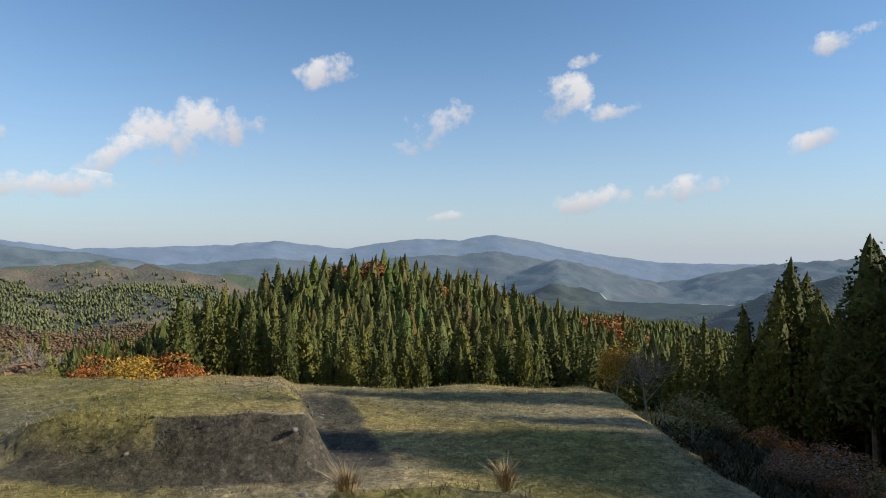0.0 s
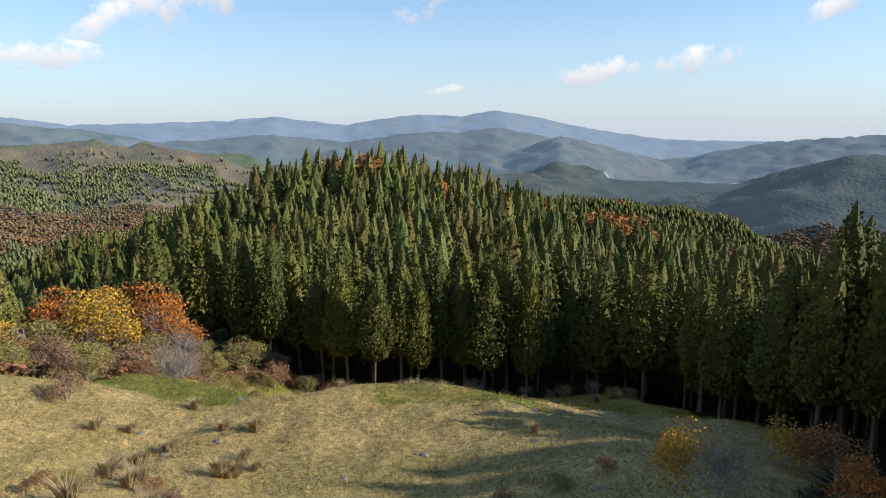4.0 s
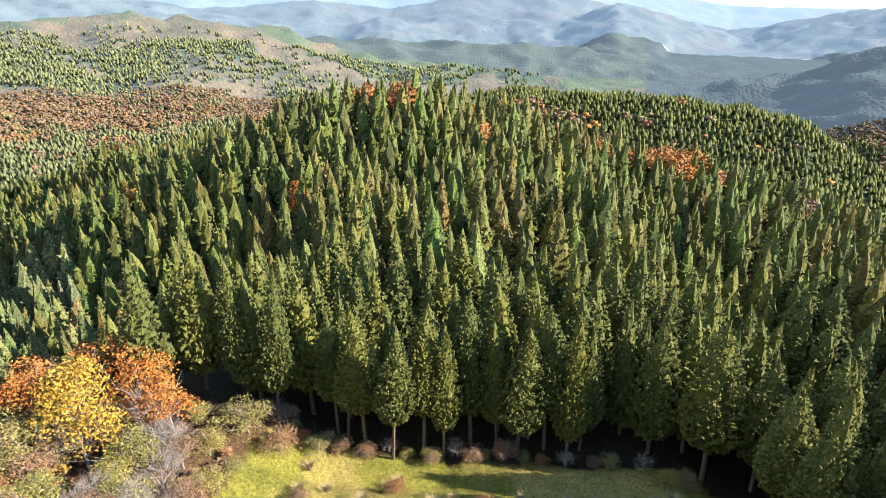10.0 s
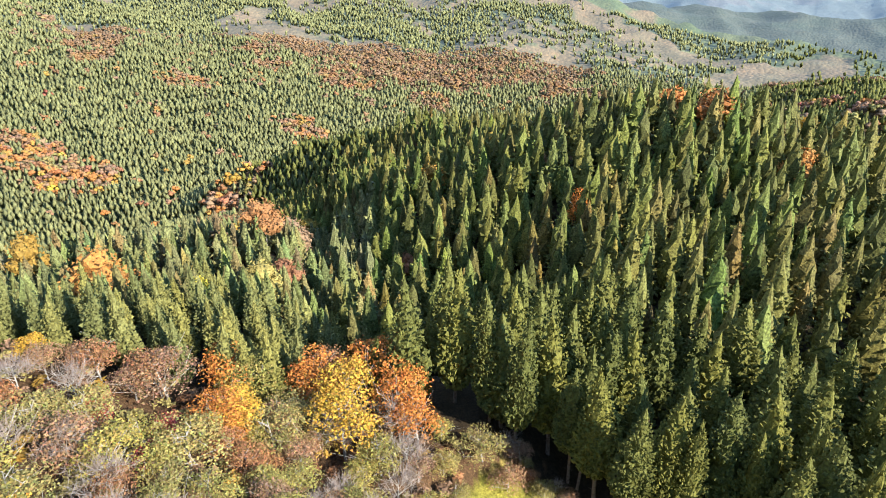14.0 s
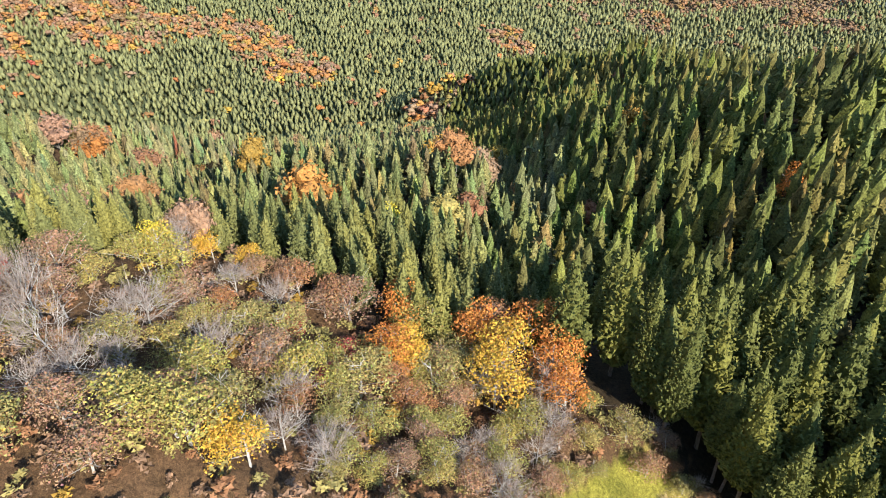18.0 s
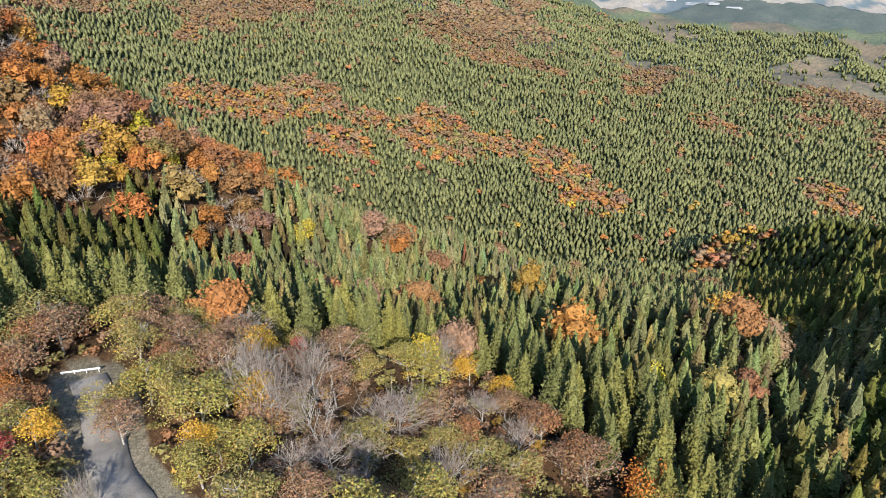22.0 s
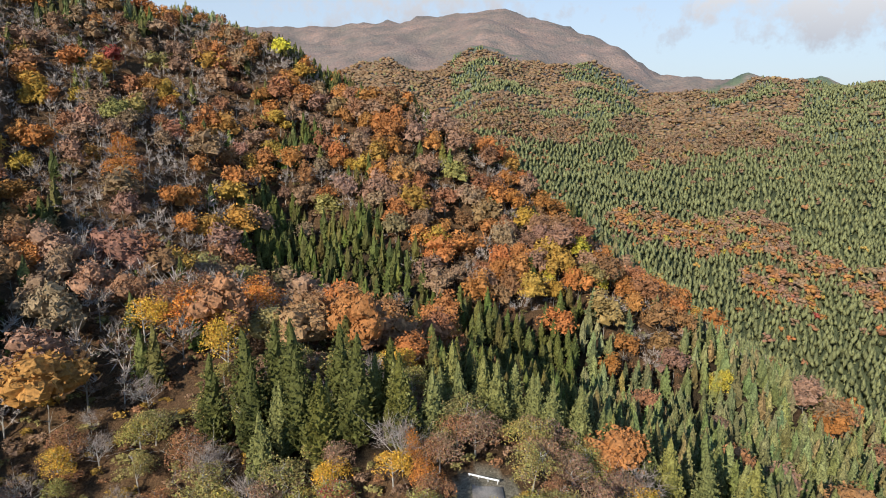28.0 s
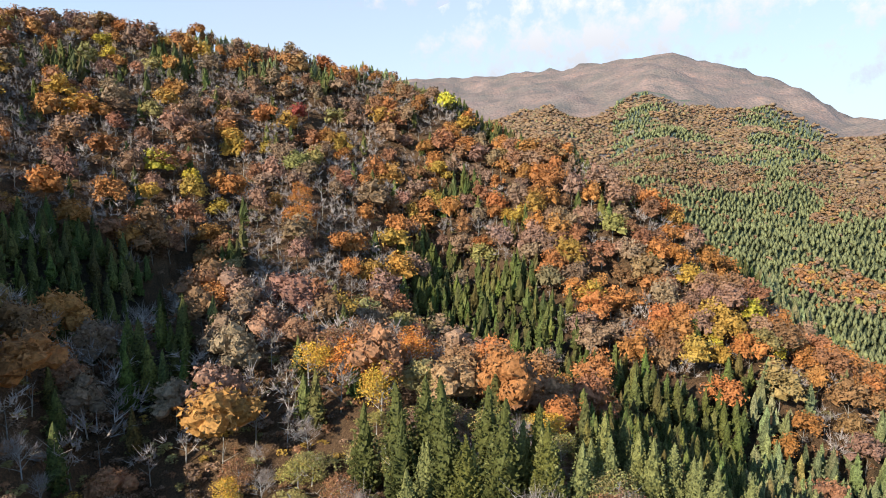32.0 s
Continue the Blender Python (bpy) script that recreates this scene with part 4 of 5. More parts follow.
sx, sy = (sx + r.uniform(-2, 2, sx.shape)).ravel(), (sy + r.uniform(-2, 2, sy.shape)).ravel()
s_az, s_d = bearing(sx, sy)
out = ((s_az < -62) | (s_az > 164) | (s_d < 40)) & ((sx > 33 + 0.35 * np.maximum(95 - sy, 0)) | (sy < -62) | ((sy < -48) & (s_az > 164)))
sx, sy = sx[out], sy[out]
sp = with_ground(sx, sy)
beside = (sp[:, 0] < 56) & (sp[:, 1] > 30)
beside_p, sp = sp[beside], sp[~beside]
V, F, T = plant([cedar_crown(r, 6, 0.1, 0.14, 6, 7) for _ in range(6)], sp, r.uniform(20, 26, len(sp)), r.uniform(0.85, 1.15, len(sp)), CEDAR * r.uniform(0.7, 1.3, (len(sp), 1)), r)
tagged(new("cedar_stand", mesh_of("cedar_stand", V, F, M_CEDAR_FAR, T)), "unseen cedars beside and behind the plateau, added to cast shade", "forest", kind="stuff")


# ---------------------------------------------------------------- single cedars
def cedar_kind(seed, low, bunches=520, tiers=9, sides=8, tint=None):
    q = np.random.default_rng(seed)
    V, F = cedar_crown(q, bunches, low, 0.15, tiers, sides)
    cm = mesh_of("cedar_crown", V, F, M_CEDAR, np.repeat((CEDAR * 1.05 if tint is None else np.array(tint))[None], len(V), 0))
    P = [stick((0, 0, -0.03), (0, 0, 0.5), 0.013, 0.008, 7), stick((0, 0, 0.5), (0, 0, 0.9), 0.008, 0.002, 5)]
    for _ in range(9):
        a, z = q.uniform(0, 6.28), q.uniform(0.1, low + 0.1)
        e = q.uniform(0.02, 0.05)
        P.append(stick((0, 0, z), (np.cos(a) * e, np.sin(a) * e, z + q.uniform(-0.01, 0.01)), 0.0016, 0.0006, 3))
    V, F = joined(P)
    tm = mesh_of("cedar_trunk", V, F, M_BARK)
    return cm, tm


def thing(name, meshes, m, label, category, group=""):
    root = tagged(new(name), label, category, group)
    root.empty_display_size = 0.5
    root.matrix_world = m
    for nm, me in meshes:
        part(nm, me, root)
    return root


def placed(p, h, w, r, lean=1.5):
    return Matrix.LocRotScale(Vector(p), Euler((radians(r.normal(0, lean)), radians(r.normal(0, lean)), r.uniform(0, 6.28))), Vector((h * w, h * w, h)))


def cedar_size(pt):
    if pt[0] > 24 and pt[1] < 130:
        return r.uniform(20, 27)
    return r.uniform(21, 27) if pt[0] > -45 else r.uniform(11, 16)


KINDS = [cedar_kind(100 + k, low) for k, low in enumerate((0.12, 0.16, 0.2, 0.24, 0.3, 0.18))]
FINE = [cedar_kind(150 + k, low, 1150, 12, 8) for k, low in enumerate((0.2, 0.27, 0.34, 0.24))]
YOUNG = [cedar_kind(170 + k, low, 520, 9, 8, (0.165, 0.168, 0.058)) for k, low in enumerate((0.08, 0.1, 0.14, 0.12))]
for pt in np.concatenate([p[single], beside_p]):
    k = FINE[r.integers(0, 4)] if np.hypot(pt[0] + 2, pt[1] - 78) < 76 and pt[0] > -45 else YOUNG[r.integers(0, 4)] if pt[0] < -55 else KINDS[r.integers(0, len(KINDS))]
    thing("cedar_tree", [("crown", k[0]), ("trunk", k[1])], placed(pt, cedar_size(pt), r.uniform(0.9, 1.2), r), "tall dark green cedar with a narrow pointed crown", "tree", "cedars round the field")
edge = np.random.default_rng(77)
for pt in with_ground(np.array([-34, -29, -19, -11.4, -4, 4, 9, 14.3]), np.array([151, 149, 151, 146.5, 148.5, 151, 153, 148.5])):
    k = FINE[edge.integers(0, 4)]
    thing("cedar_tree", [("crown", k[0]), ("trunk", k[1])], placed(pt, edge.uniform(23, 26), edge.uniform(0.74, 0.9), edge), "tall green cedar at the sunlit edge of the field", "tree", "cedars round the field")


# ---------------------------------------------------------------- single broadleaf trees
def leaf_kind(seed, tint, cnt, size):
    q = np.random.default_rng(seed)
    V, F = broad_crown(q, cnt, 14, size, 0)
    t = np.array(tint)[None] * ((1 + 0.22 * q.normal(0, 1, (len(V) // 3, 1))) * (1 + 0.09 * q.normal(0, 1, (len(V) // 3, 3)))).clip(0.5, 1.6).repeat(3, 0)
    cm = mesh_of("leaf_crown", V, F, M_LEAF, np.broadcast_to(t, (len(V), 3)))
    V, F = limbs(q, 0.95, 0.34, 10, 0.22, 2, 0.014)
    return cm, mesh_of("trunk", V, F, M_PALE_BARK)


def bare_kind(seed):
    q = np.random.default_rng(seed)
    V, F = bare_crown(q, 700, 0.34, 0.0026)
    bm = mesh_of("branchwork", V, F, M_TWIG)
    V, F = limbs(q, 0.9, 0.4, 13, 0.15, 5, 0.014)
    return bm, mesh_of("trunk", V, F, M_PALE_BARK)


TONES = {"orange": (0.5, 0.19, 0.045), "rust brown": RUST, "golden yellow": (0.56, 0.33, 0.05), "lemon yellow": LEMON, "olive green": OLIVE, "pinkish brown": PINKISH, "crimson red": RED, "yellow green": (0.3, 0.255, 0.075)}
LEAVES = {t: [leaf_kind(300 + 10 * i + j, c, 2700, 0.0138) for j in range(2)] for i, (t, c) in enumerate(TONES.items())}
BARES = [bare_kind(500 + j) for j in range(4)]


def leaf_tree(pt, tone, h, w=1.0, r=r):
    k = LEAVES[tone][r.integers(0, 2)]
    return thing("broadleaf_tree", [("crown", k[0]), ("trunk", k[1])], placed(pt, h, w, r, 4), f"broadleaf tree with {tone} autumn leaves", "tree", "autumn trees")


def bare_tree(pt, h, w=1.0, r=r):
    k = BARES[r.integers(0, 4)]
    return thing("bare_tree", [("branchwork", k[0]), ("trunk", k[1])], placed(pt, h, w, r, 4), "leafless tree with fine pale grey twigs", "tree", "bare trees")


for pt in p[near_leaf]:
    w = waves(pt[0], pt[1], 24, 61) + r.normal(0, 0.6)
    if r.uniform() < 0.18:
        bare_tree(pt, r.uniform(5, 10), r.uniform(0.9, 1.3))
        continue
    tone = "olive green" if w < -0.5 else "pinkish brown" if w < 0.15 else "rust brown" if w < 0.25 else "yellow green" if w < 1.0 else "golden yellow"
    leaf_tree(pt, tone, r.uniform(4.5, 7.5) if pt[0] > -52 else r.uniform(6, 10), r.uniform(1.1, 1.5))

# low growth under the broadleaf trees of the bank
x, y = scatter(30, 150, 2.9, 20, 176, r)
x, y = x[leafy(x, y)], y[leafy(x, y)]
q = with_ground(x, y, 0.1)
w = waves(x, y, 16, 63) + r.normal(0, 0.5, len(q))
pick = np.select([w < -0.5, w < 0.0, w < 0.4, w < 0.8], [4, 5, 1, 4], 2)
tint = PALETTE[pick] * r.uniform(0.6, 1.1, (len(q), 1))
V, F, T = plant([broad_crown(r, 64, 6, 0.085, 0.0) for _ in range(8)], q, r.uniform(1.4, 3.4, len(q)), r.uniform(1.3, 2.0, len(q)), tint, r)
tagged(new("undergrowth", mesh_of("undergrowth", V, F, M_LEAF_FAR, T)), "brown and olive undergrowth beneath the autumn trees", "undergrowth", kind="stuff")
x, y = scatter(150, 450, 5.0, 84, 170, r)
m = leafy(x, y)
q = with_ground(x[m], y[m], 0.2)
q = q[open_to_view(q, 8)]
tint = PALETTE[r.choice([4, 5, 1, 5, 7], len(q))] * r.uniform(0.45, 0.9, (len(q), 1))
V, F, T = plant([broad_crown(r, 30, 5, 0.1, 0.0) for _ in range(8)], q, r.uniform(2.5, 5.5, len(q)), r.uniform(1.3, 1.9, len(q)), tint, r)
tagged(new("thicket", mesh_of("thicket", V, F, M_LEAF_FAR, T)), "brown thicket between the trees of the hillside", "undergrowth", kind="stuff")


# ---------------------------------------------------------------- trees with a place of their own
def at(x, y, sink=0.2):
    return (x, y, float(ground_height(x, y)) - sink)


for x, y, tone, h, w in ((-46, 130, "golden yellow", 13, 1.2), (-50, 136, "golden yellow", 14, 1.15), (-44, 140, "orange", 14.5, 1.15), (-51, 143, "orange", 15, 1.15), (-39, 138, "orange", 11.5, 1.15), (-56, 135, "orange", 13, 1.15), (-40, 130, "yellow green", 8, 1.3), (-62, 130, "yellow green", 11, 1.25), (-54, 126, "pinkish brown", 8, 1.3), (-58, 141, "rust brown", 11, 1.2), (-48, 124, "pinkish brown", 7, 1.3), (-66, 129, "orange", 11, 1.2), (-72, 122, "rust brown", 10, 1.2), (-60, 121, "orange", 9, 1.2), (-79, 118, "rust brown", 9, 1.2), (-54, 117, "rust brown", 7.5, 1.2), (-50, 240, "orange", 17, 0.7), (-118, -10, "orange", 14, 1.4), (-112, -24, "rust brown", 13, 1.4), (-196, -139, "orange", 15, 1.3), (-61, 115, "crimson red", 7, 1.0), (-69, 110, "crimson red", 7, 1.0), (-58, 110, "crimson red", 6, 1.2), (-91, 82, "crimson red", 7, 0.9), (-74, 36, "crimson red", 7, 1.3), (-51, 90, "yellow green", 11, 1.3), (-54, 86, "yellow green", 10, 1.4), (-47, 94, "golden yellow", 9, 1.3), (-92, 102, "lemon yellow", 10, 0.8), (-90, 99, "yellow green", 9, 0.9), (-97, -2, "golden yellow", 14, 1.1), (-100, -12, "orange", 15, 1.3), (-96, -22, "golden yellow", 13, 1.2), (-104, -20, "rust brown", 14, 1.3), (-238, 90, "lemon yellow", 14, 1.0), (-248, 25, "lemon yellow", 12, 0.8), (-258, 45, "lemon yellow", 12, 0.8), (-183, -126, "orange", 18, 1.4), (-100, 58, "pinkish brown", 9, 1.0), (-82, 45, "orange", 9, 0.5)):
    leaf_tree(at(x, y), tone, h, w)
for x, y, h in ((-47, 131, 9.5), (-62, 104, 8), (-66, 99, 9), (-55, 103, 7), (-75, 92, 9), (-40, 122, 6), (-36, 128, 7), (-200, 25, 9), (-205, -20, 11), (-195, -10, 10)):
    bare_tree(at(x, y), h, 1.2)
# a dead russet cedar in the hollow
k = cedar_kind(190, 0.1, 200, 12, 9, (0.2, 0.075, 0.045))
thing("cedar_tree", [("crown", k[0]), ("trunk", k[1])], placed(at(-266, 163), 17, 0.6, r), "dead cedar with russet brown needles among the green", "tree")
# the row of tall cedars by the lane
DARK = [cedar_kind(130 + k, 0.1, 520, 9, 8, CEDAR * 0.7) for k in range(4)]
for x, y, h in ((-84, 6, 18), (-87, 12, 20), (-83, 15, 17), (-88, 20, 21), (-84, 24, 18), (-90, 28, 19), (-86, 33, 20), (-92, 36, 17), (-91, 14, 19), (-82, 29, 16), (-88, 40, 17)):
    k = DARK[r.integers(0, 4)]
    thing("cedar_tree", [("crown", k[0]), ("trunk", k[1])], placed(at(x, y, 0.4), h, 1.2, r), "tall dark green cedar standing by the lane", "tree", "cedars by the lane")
# the autumn edge of the bank above the meadow
for x, y, tone, h in ((-45, 104, "yellow green", 6), (-41, 108, "pinkish brown", 6), (-38, 112, "olive green", 5), (-48, 110, "yellow green", 7), (-44, 115, "pinkish brown", 6), (-50, 117, "rust brown", 7), (-39, 120, "pinkish brown", 6), (-54, 103, "rust brown", 6), (-52, 108, "olive green", 6.5), (-58, 121, "orange", 8), (-36, 104, "pinkish brown", 4), (-43, 101, "olive green", 4.5), (-62, 112, "yellow green", 7), (-36, 133, "pinkish brown", 6), (-40, 126, "yellow green", 6)):
    leaf_tree(at(x, y), tone, h, 1.35)
# trees along the lane
for x, y, tone, h in ((-77, 64, "yellow green", 8), (-73, 68, "olive green", 8), (-70, 62, "pinkish brown", 7), (-81, 66, "olive green", 7), (-66, 70, "golden yellow", 6), (-74, 60, "olive green", 7), (-84, 46, "rust brown", 7), (-80, 48, "orange", 6), (-76, 51, "rust brown", 7), (-71, 53, "golden yellow", 6.5), (-68, 50, "crimson red", 7), (-91, 48, "rust brown", 8), (-79, 43, "golden yellow", 7)):
    leaf_tree(at(x, y), tone, h, 1.3)
# thicket at the foot of the cedar wood and along the field
for x, y, tone, h in ((-27, 143, "pinkish brown", 6.0), (-22, 145, "olive green", 5), (-16, 147, "pinkish brown", 3.6), (-6, 147, "olive green", 3.4), (0, 147, "pinkish brown", 4.0), (5, 148, "rust brown", 4.2), (-31, 135, "olive green", 4), (-33, 128, "pinkish brown", 5), (-34, 119, "olive green", 4), (-32, 110, "rust brown", 4), (-33, 102, "olive green", 3.6), (-31, 95, "pinkish brown", 3.6), (26, 92, "golden yellow", 5), (28, 88, "rust brown", 6), (27, 84, "orange", 5), (24, 78, "olive green", 3)):
    k = LEAVES[tone][r.integers(0, 2)]
    thing("shrub", [("crown", k[0]), ("stem", k[1])], placed(at(x, y, 0.3 * h), h * 1.2, 1.2, r, 5), f"{tone} shrub at the edge of the grass", "shrub", "shrubs")
for k in range(80):
    x, y = r.uniform(7, 36), r.uniform(38, 94)
    if x < np.interp(y, [60, 72, 96], [7, 16, 33]):
        continue
    tone = ("olive green", "rust brown", "pinkish brown", "olive green")[k % 4]
    m = LEAVES[tone][k % 2]
    thing("shrub", [("crown", m[0]), ("stem", m[1])], placed(at(x, y, 0.4), r.uniform(1.2, 3.2), 1.5, r, 5), f"low {tone} shrub on the shaded bank", "shrub", "shrubs")
# scrub along the foot of the cedars
for k, x in enumerate(np.arange(-30, 33, 3.0)):
    x, y = x + r.uniform(-1.2, 1.2), 147.5 + r.uniform(-1.5, 1.2) - max(0.0, x - 16) * 0.5
    if k % 3 == 0:
        bare_tree(at(x, y), r.uniform(2.5, 4.5), 1.4)
        continue
    tone = ("pinkish brown", "olive green", "rust brown", "yellow green")[k % 4]
    m, h = LEAVES[tone][k % 2], r.uniform(2.0, 3.6)
    thing("shrub", [("crown", m[0]), ("stem", m[1])], placed(at(x, y, 0.3 * h), h * 1.2, 1.2, r, 5), f"{tone} shrub at the foot of the cedars", "shrub", "shrubs")
# low brown bushes on the meadow below the plateau
for x, y, tone, h in ((-4, 74, "rust brown", 1.7), (-6.5, 73, "olive green", 1.2), (-10, 76, "rust brown", 1.3), (-15, 76, "pinkish brown", 1.6), (-17, 79, "rust brown", 1.4), (-21, 78, "olive green", 1.5), (-24, 80, "rust brown", 1.8), (-1, 73, "pinkish brown", 1.4), (2, 74, "rust brown", 1.2), (-12, 70, "crimson red", 1.2), (-9, 69.5, "pinkish brown", 1.5), (-7, 69, "rust brown", 1.1), (-14, 71, "olive green", 1.3), (5, 76, "olive green", 1.5), (8, 78, "rust brown", 1.4), (-26, 74, "rust brown", 2.0), (-22, 133, "pinkish brown", 3.2), (2, 133, "rust brown", 2.6), (-10, 138, "rust brown", 3), (-26, 124, "rust brown", 2.6)):
    k = LEAVES[tone][r.integers(0, 2)]
    thing("shrub", [("crown", k[0]), ("stem", k[1])], placed(at(x, y, 0.35 * h), h * 1.25, 1.3, r, 6), f"low {tone} bush in the dry meadow", "shrub", "meadow bushes")
k = LEAVES["golden yellow"][0]
thing("shrub", [("crown", k[0]), ("stem", k[1])], placed(at(8.0, 68.6, 0.2), 4.6, 0.85, r, 4), "tall golden yellow bush with half its leaves fallen", "shrub", "shrubs")
bare_tree(at(9.6, 68.2), 3.8, 1.3)
bare_tree(at(-40, 118), 6, 1.2)
# slender white birch stems on the bank
for x, y, lean in ((-72, 78, 8), (-75, 75, -6), (-78, 79, 12), (-70, 84, -10), (-80, 84, 5)):
    k = BARES[r.integers(0, 4)]
    thing("birch", [("branchwork", k[0]), ("trunk", k[1])], Matrix.LocRotScale(Vector(at(x, y)), Euler((radians(lean), radians(lean * 0.5), lean)), Vector((9, 9, 13))), "slender white-stemmed birch, nearly leafless", "tree", "birches")


# ---------------------------------------------------------------- grass, tussocks, stones
M_GRASS = foliage("grass_blades", 3.0)
m_straw, n, l, b = material("straw_tussock", 0.85)
geo = n.new("ShaderNodeNewGeometry")
rr = ramp(n, l, geo.outputs["Random Per Island"], [(0.0, (0.26, 0.18, 0.08)), (0.6, (0.42, 0.31, 0.16)), (1.0, (0.55, 0.44, 0.26))])
l.new(rr.outputs[0], b.inputs["Base Color"])


def blades(q, n, h, spread):
    a, e = q.uniform(0, 2 * np.pi, n), q.uniform(0, spread, n)
    root = np.stack([np.cos(a) * e * 0.35, np.sin(a) * e * 0.35, 0 * a - 0.05], 1)
    ln = h * q.uniform(0.55, 1.1, n)[:, None]
    o = np.stack([np.cos(a) * e, np.sin(a) * e, 1 + 0 * a], 1)
    mid, tip = root + o * ln * 0.6, root + np.stack([np.cos(a) * e * 1.9, np.sin(a) * e * 1.9, 0.93 + 0 * a], 1) * ln
    s = np.stack([-np.sin(a), np.cos(a), 0 * a], 1) * 0.011 * h
    V = np.stack([root - s, root + s, mid - s, mid + s, tip], 1).reshape(-1, 3)
    f = np.array([[0, 1, 3], [0, 3, 2], [2, 3, 4]])
    return V, (np.arange(n)[:, None, None] * 5 + f).reshape(-1, 3)


q = np.random.default_rng(88)
TUSSOCK = [mesh_of("grass_tussock", *blades(q, 240, 1.0, 0.5), m_straw) for _ in range(3)]
spots = [(6.4, 92), (2.3, 108), (-1.5, 107), (-4, 107), (-0.9, 43.2), (0.6, 42.6), (5, 108), (0, 120), (-3.2, 43.4)]
for _ in range(58):
    spots.append((q.uniform(-27, 0), q.normal(115, 5)))
for _ in range(26):
    spots.append((q.uniform(-26, 26), q.uniform(128, 143)))
for _ in range(22):
    spots.append((q.uniform(-28, -12), q.uniform(68, 100)))
for x, y in spots:
    h = q.uniform(0.9, 1.7) * (0.3 if y < 60 else 1.0)
    ob = new("grass_tussock", TUSSOCK[q.integers(0, 3)])
    ob.matrix_world = Matrix.LocRotScale(Vector(at(x, y, 0.03)), Euler((0, 0, q.uniform(0, 6))), Vector((h * 1.15, h * 1.15, h)))
    tagged(ob, "tussock of dry straw-coloured grass on the slope", "grass", "grass tussocks")


def turf(name, cnt, x0, x1, y0, y1, size, label, seed, where=in_field):
    q = np.random.default_rng(seed)
    x, y = q.uniform(x0, x1, cnt), q.uniform(y0, y1, cnt)
    keep = where(x, y) & (q.uniform(0, 1, cnt) < 0.55 + 0.5 * waves(x, y, 8, 71))
    p = with_ground(x[keep], y[keep], 0.02)
    m = len(p)
    a = q.uniform(0, 6.28, m)
    ln = (size * q.uniform(0.4, 1.4, m) ** 1.5)[:, None]
    across = np.stack([np.cos(a), np.sin(a), 0 * a], 1) * 0.09 * size
    parts = []
    for _ in range(2):
        root = p + q.normal(0, 0.25 * size, (m, 3)) * np.array([1, 1, 0])
        tip = root + np.stack([q.normal(0, 0.45, m), q.normal(0, 0.45, m), 0.8 + 0 * a], 1) * ln
        parts.append(np.stack([root - across, root + across, tip], 1))
    V = np.stack(parts, 1).reshape(-1, 3)
    F = np.arange(len(V)).reshape(-1, 3)
    t = ground_tint(p[:, 0], p[:, 1]) * q.uniform(0.75, 1.3, (m, 1))
    tagged(new(name, mesh_of(name, V, F, M_GRASS, np.repeat(t, 6, 0))), label, "grass", kind="stuff")


turf("turf", 80000, -28, 6, 38, 62, 0.1, "short dry turf and moss on the gravel plateau", 91)
# blades take the bank's ground tint, with the shade painted in
turf("bank_grass", 34000, 4, 40, 34, 100, 0.5, "rank grass and bramble on the bank, shade painted into its tint", 93, lambda x, y: ~in_field(x, y) & open_ground(x, y))
turf("meadow_grass", 120000, -36, 33, 60, 148, 0.3, "dry meadow grass and moss on the slope", 92)

m_stone, n, l, b = material("stone", 0.9)
geo = n.new("ShaderNodeNewGeometry")
t = noise_tex(n, l, 6.0, 6, geo.outputs["Position"])
rr = ramp(n, l, t.outputs["Fac"], [(0.3, (0.12, 0.11, 0.1)), (0.7, (0.32, 0.3, 0.27))])
l.new(rr.outputs[0], b.inputs["Base Color"])


def stone_mesh(seed):
    q = np.random.default_rng(seed)
    bm = bmesh.new()
    bmesh.ops.create_icosphere(bm, subdivisions=2, radius=0.5)
    k = [(Vector(q.normal(0, 1, 3)).normalized(), q.uniform(0.28, 0.48)) for _ in range(9)]
    for v in bm.verts:
        for d, w in k:
            over = v.co.dot(d) - w
            if over > 0:
                v.co -= d * over
        v.co.z *= 0.62
    me = bpy.data.meshes.new("stone")
    bm.to_mesh(me)
    bm.free()
    me.materials.append(m_stone)
    return me


STONES = [stone_mesh(s) for s in (1, 2, 3, 4)]
for k in range(150):
    if k < 95:
        x, y, s = q.uniform(-15, 3.8), q.uniform(41, 58), q.uniform(0.06, 0.22)
    elif k < 125:
        x, y, s = q.uniform(-13, -10.5), q.uniform(42, 48), q.uniform(0.1, 0.3)
    else:
        x, y, s = q.uniform(-28, 10), q.uniform(70, 112), q.uniform(0.25, 0.8)
    ob = new("stone", STONES[q.integers(0, 4)])
    ob.matrix_world = Matrix.LocRotScale(Vector(at(x, y, 0.06 * s)), Euler((q.uniform(-0.3, 0.3), q.uniform(-0.3, 0.3), q.uniform(0, 6))), Vector((s, s * q.uniform(0.7, 1), s)))
    tagged(ob, "grey angular stone lying in the turf", "stone", "stones on the plateau")


# ---------------------------------------------------------------- road and guard rail
def smooth_line(pts, n):
    t = np.linspace(0, len(pts) - 1, n)
    P = np.array(pts, float)
    xy = np.stack([np.interp(t, np.arange(len(P)), P[:, i]) for i in (0, 1)], 1)
    k = np.ones(9) / 9
    pad = np.pad(xy, ((4, 4), (0, 0)), "edge")
    return np.stack([np.convolve(pad[:, i], k, "valid") for i in (0, 1)], 1)


line = smooth_line(ROAD, 90)
tan = np.gradient(line, axis=0)
tan /= np.linalg.norm(tan, axis=1, keepdims=True)
nor = np.stack([-tan[:, 1], tan[:, 0]], 1)
rows = []
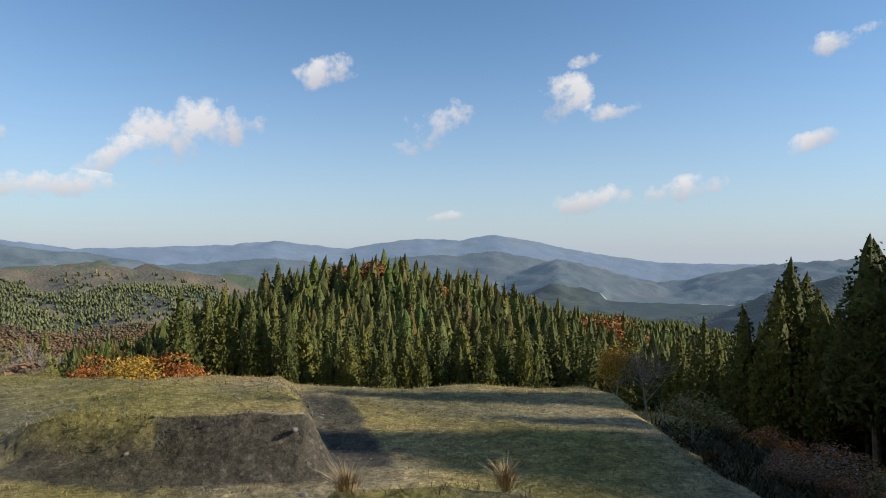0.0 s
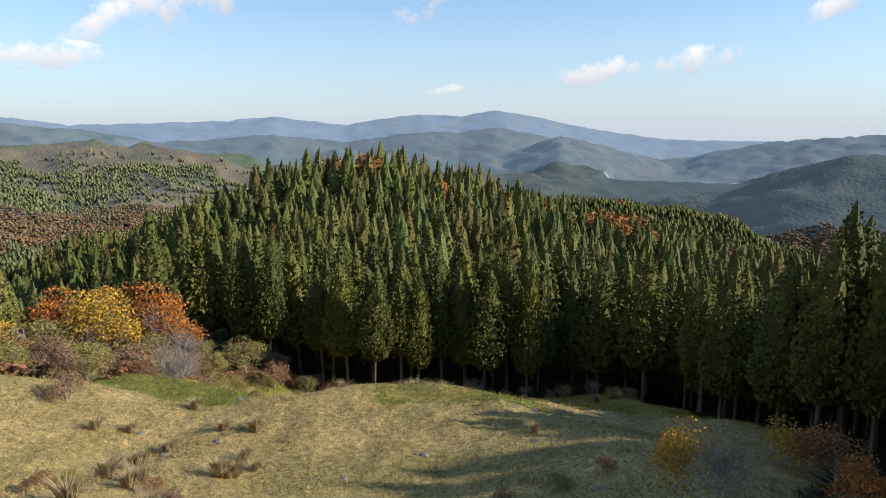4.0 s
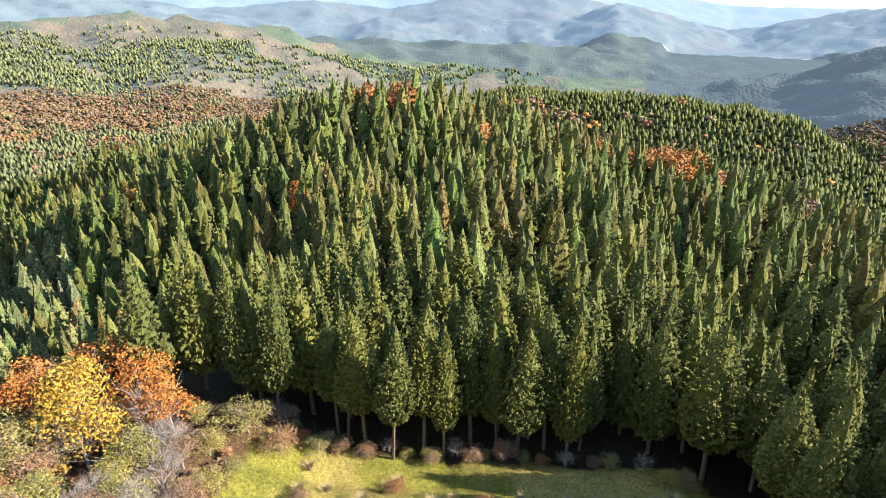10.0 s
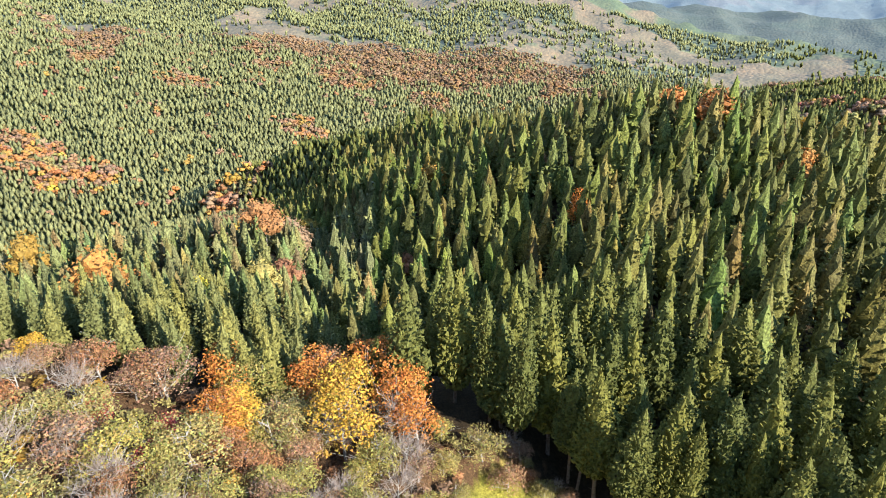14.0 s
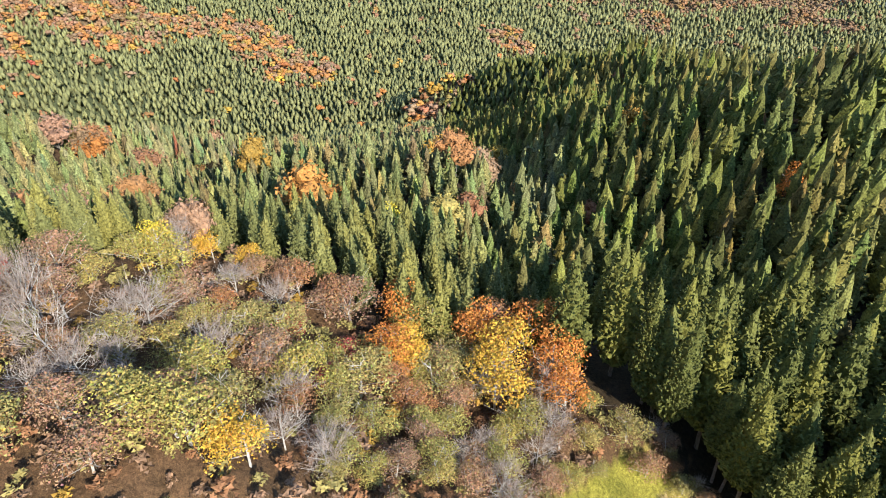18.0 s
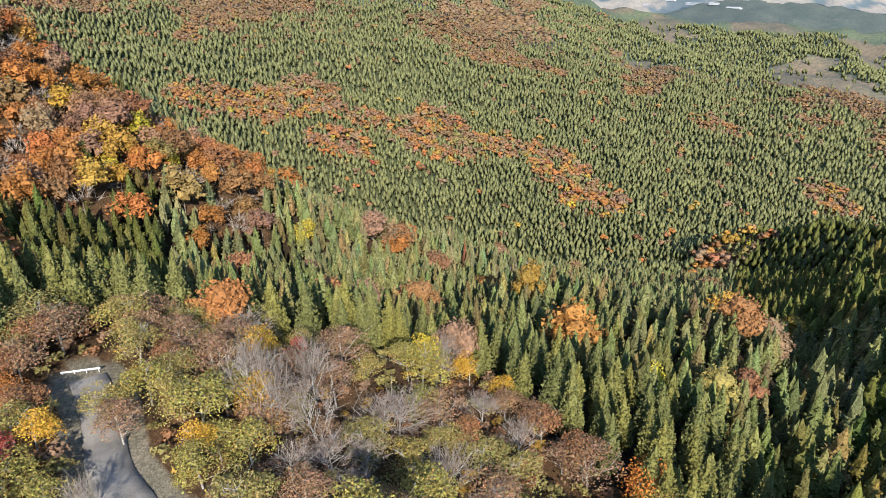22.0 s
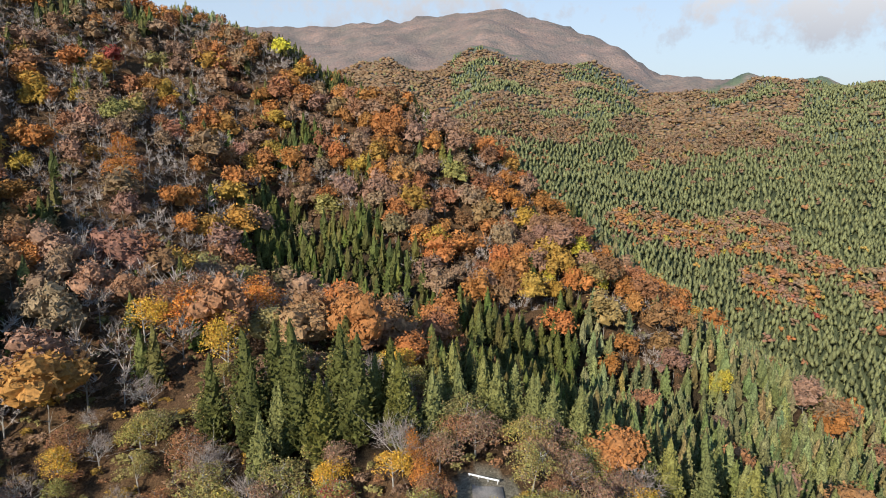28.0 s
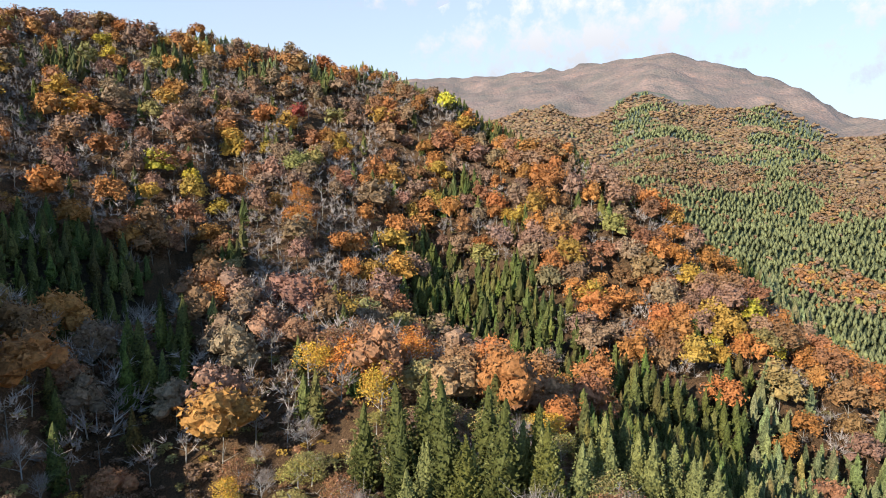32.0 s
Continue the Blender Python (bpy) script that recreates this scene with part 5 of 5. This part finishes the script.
for o in (-2.3, -2.2, -0.8, 0.8, 2.2, 2.3):
    xy = line + nor * o
    zc = ground_height(line[:, 0], line[:, 1])
    z = np.maximum(ground_height(xy[:, 0], xy[:, 1]), zc - 0.3) + (0.22 if abs(o) < 2.25 else -0.3)
    rows.append(np.concatenate([xy, z[:, None]], 1))
RV = np.stack(rows, 1).reshape(-1, 3)
i, j = np.meshgrid(np.arange(89), np.arange(5), indexing="ij")
RF = np.stack([i * 6 + j, i * 6 + j + 1, (i + 1) * 6 + j + 1, (i + 1) * 6 + j], -1).reshape(-1, 4)
m_road, n, l, b = material("worn_asphalt", 0.9)
geo = n.new("ShaderNodeNewGeometry")
t1, t2 = noise_tex(n, l, 0.35, 5, geo.outputs["Position"]), noise_tex(n, l, 9.0, 6, geo.outputs["Position"])
r1 = ramp(n, l, t1.outputs["Fac"], [(0.35, (0.18, 0.17, 0.155)), (0.65, (0.28, 0.265, 0.245))])
r2 = ramp(n, l, t2.outputs["Fac"], [(0.3, (0.7, 0.7, 0.7)), (0.7, (1.25, 1.22, 1.2))])
l.new(mixed(n, l, "MULTIPLY", 1.0, r1.outputs[0], r2.outputs[0]), b.inputs["Base Color"])
tagged(new("road", mesh_of("road", RV, RF, m_road, smooth=True)), "worn grey asphalt lane through the woods", "road", kind="structure")

m_steel, n, l, b = material("painted_steel", 0.45)
b.inputs["Base Color"].default_value = (0.75, 0.76, 0.76, 1)
b.inputs["Metallic"].default_value = 0.2
rail = tagged(new("guard_rail"), "white steel guard rail where the lane bends", "guard rail")
A, B = np.array(at(-86.3, 51.6)), np.array(at(-86.3, 56.4))
A[2] = B[2] = max(A[2], B[2])
d = (B - A) / np.linalg.norm(B - A)
side = np.array([-d[1], d[0], 0])
prof = [(-0.03, 0.42), (0.03, 0.48), (-0.03, 0.55), (0.03, 0.62), (-0.03, 0.68)]
pv = [P + side * u + np.array([0, 0, w]) for P in (A, B) for u, w in prof] + [P + side * (u - 0.012) + np.array([0, 0, w]) for P in (A, B) for u, w in prof]
pf = [(k, k + 1, k + 6, k + 5) for k in range(4)] + [(k + 10, k + 15, k + 16, k + 11) for k in range(4)]
part("beam", mesh_of("beam", pv, pf, m_steel), rail)
for u in (0.04, 0.35, 0.65, 0.96):
    c = A + (B - A) * u - side * 0.06
    part("post", mesh_of("post", *stick(c - np.array([0, 0, 0.6]), c + np.array([0, 0, 0.7]), 0.06, 0.06, 8), m_steel), rail)


# ---------------------------------------------------------------- long sheds on the plain beyond the valley
m_wall, n, l, b = material("pale_sheet_wall", 0.6)
geo = n.new("ShaderNodeNewGeometry")
t = noise_tex(n, l, 0.05, 4, geo.outputs["Position"])
l.new(ramp(n, l, t.outputs["Fac"], [(0.3, (0.45, 0.46, 0.48)), (0.7, (0.62, 0.62, 0.62))]).outputs[0], b.inputs["Base Color"])
for x, y, ln, turn in ((-2470, 1617, 120, 20), (-2360, 1640, 80, 24), (-2232, 1660, 150, 18), (-2130, 1668, 70, 30), (-2036, 1680, 110, 22)):
    shed = tagged(new("shed"), "long white shed on the distant plain", "building", "far sheds")
    shed.matrix_world = Matrix.LocRotScale(Vector(at(x, y, 1.0)), Euler((0, 0, radians(turn))), Vector((1, 1, 1)))
    h, w = ln * 0.24, 8
    wv = [(sx * h, sy * w, z) for z in (0, 5) for sx, sy in ((-1, -1), (1, -1), (1, 1), (-1, 1))]
    part("wall", mesh_of("wall", wv, [(0, 1, 5, 4), (1, 2, 6, 5), (2, 3, 7, 6), (3, 0, 4, 7)], m_wall), shed)
    o, e = h + 1, w + 1
    rv = [(-o, -e, 4.8), (o, -e, 4.8), (o, 0, 7.5), (-o, 0, 7.5), (-o, e, 4.8), (o, e, 4.8)] + [(-o, -e, 4.4), (o, -e, 4.4), (o, 0, 7.1), (-o, 0, 7.1), (-o, e, 4.4), (o, e, 4.4)]
    part("roof", mesh_of("roof", rv, [(0, 1, 2, 3), (3, 2, 5, 4), (7, 6, 9, 8), (8, 9, 10, 11), (0, 3, 9, 6), (3, 4, 10, 9), (1, 7, 8, 2), (2, 8, 11, 5), (0, 6, 7, 1), (4, 5, 11, 10)], m_wall), shed)
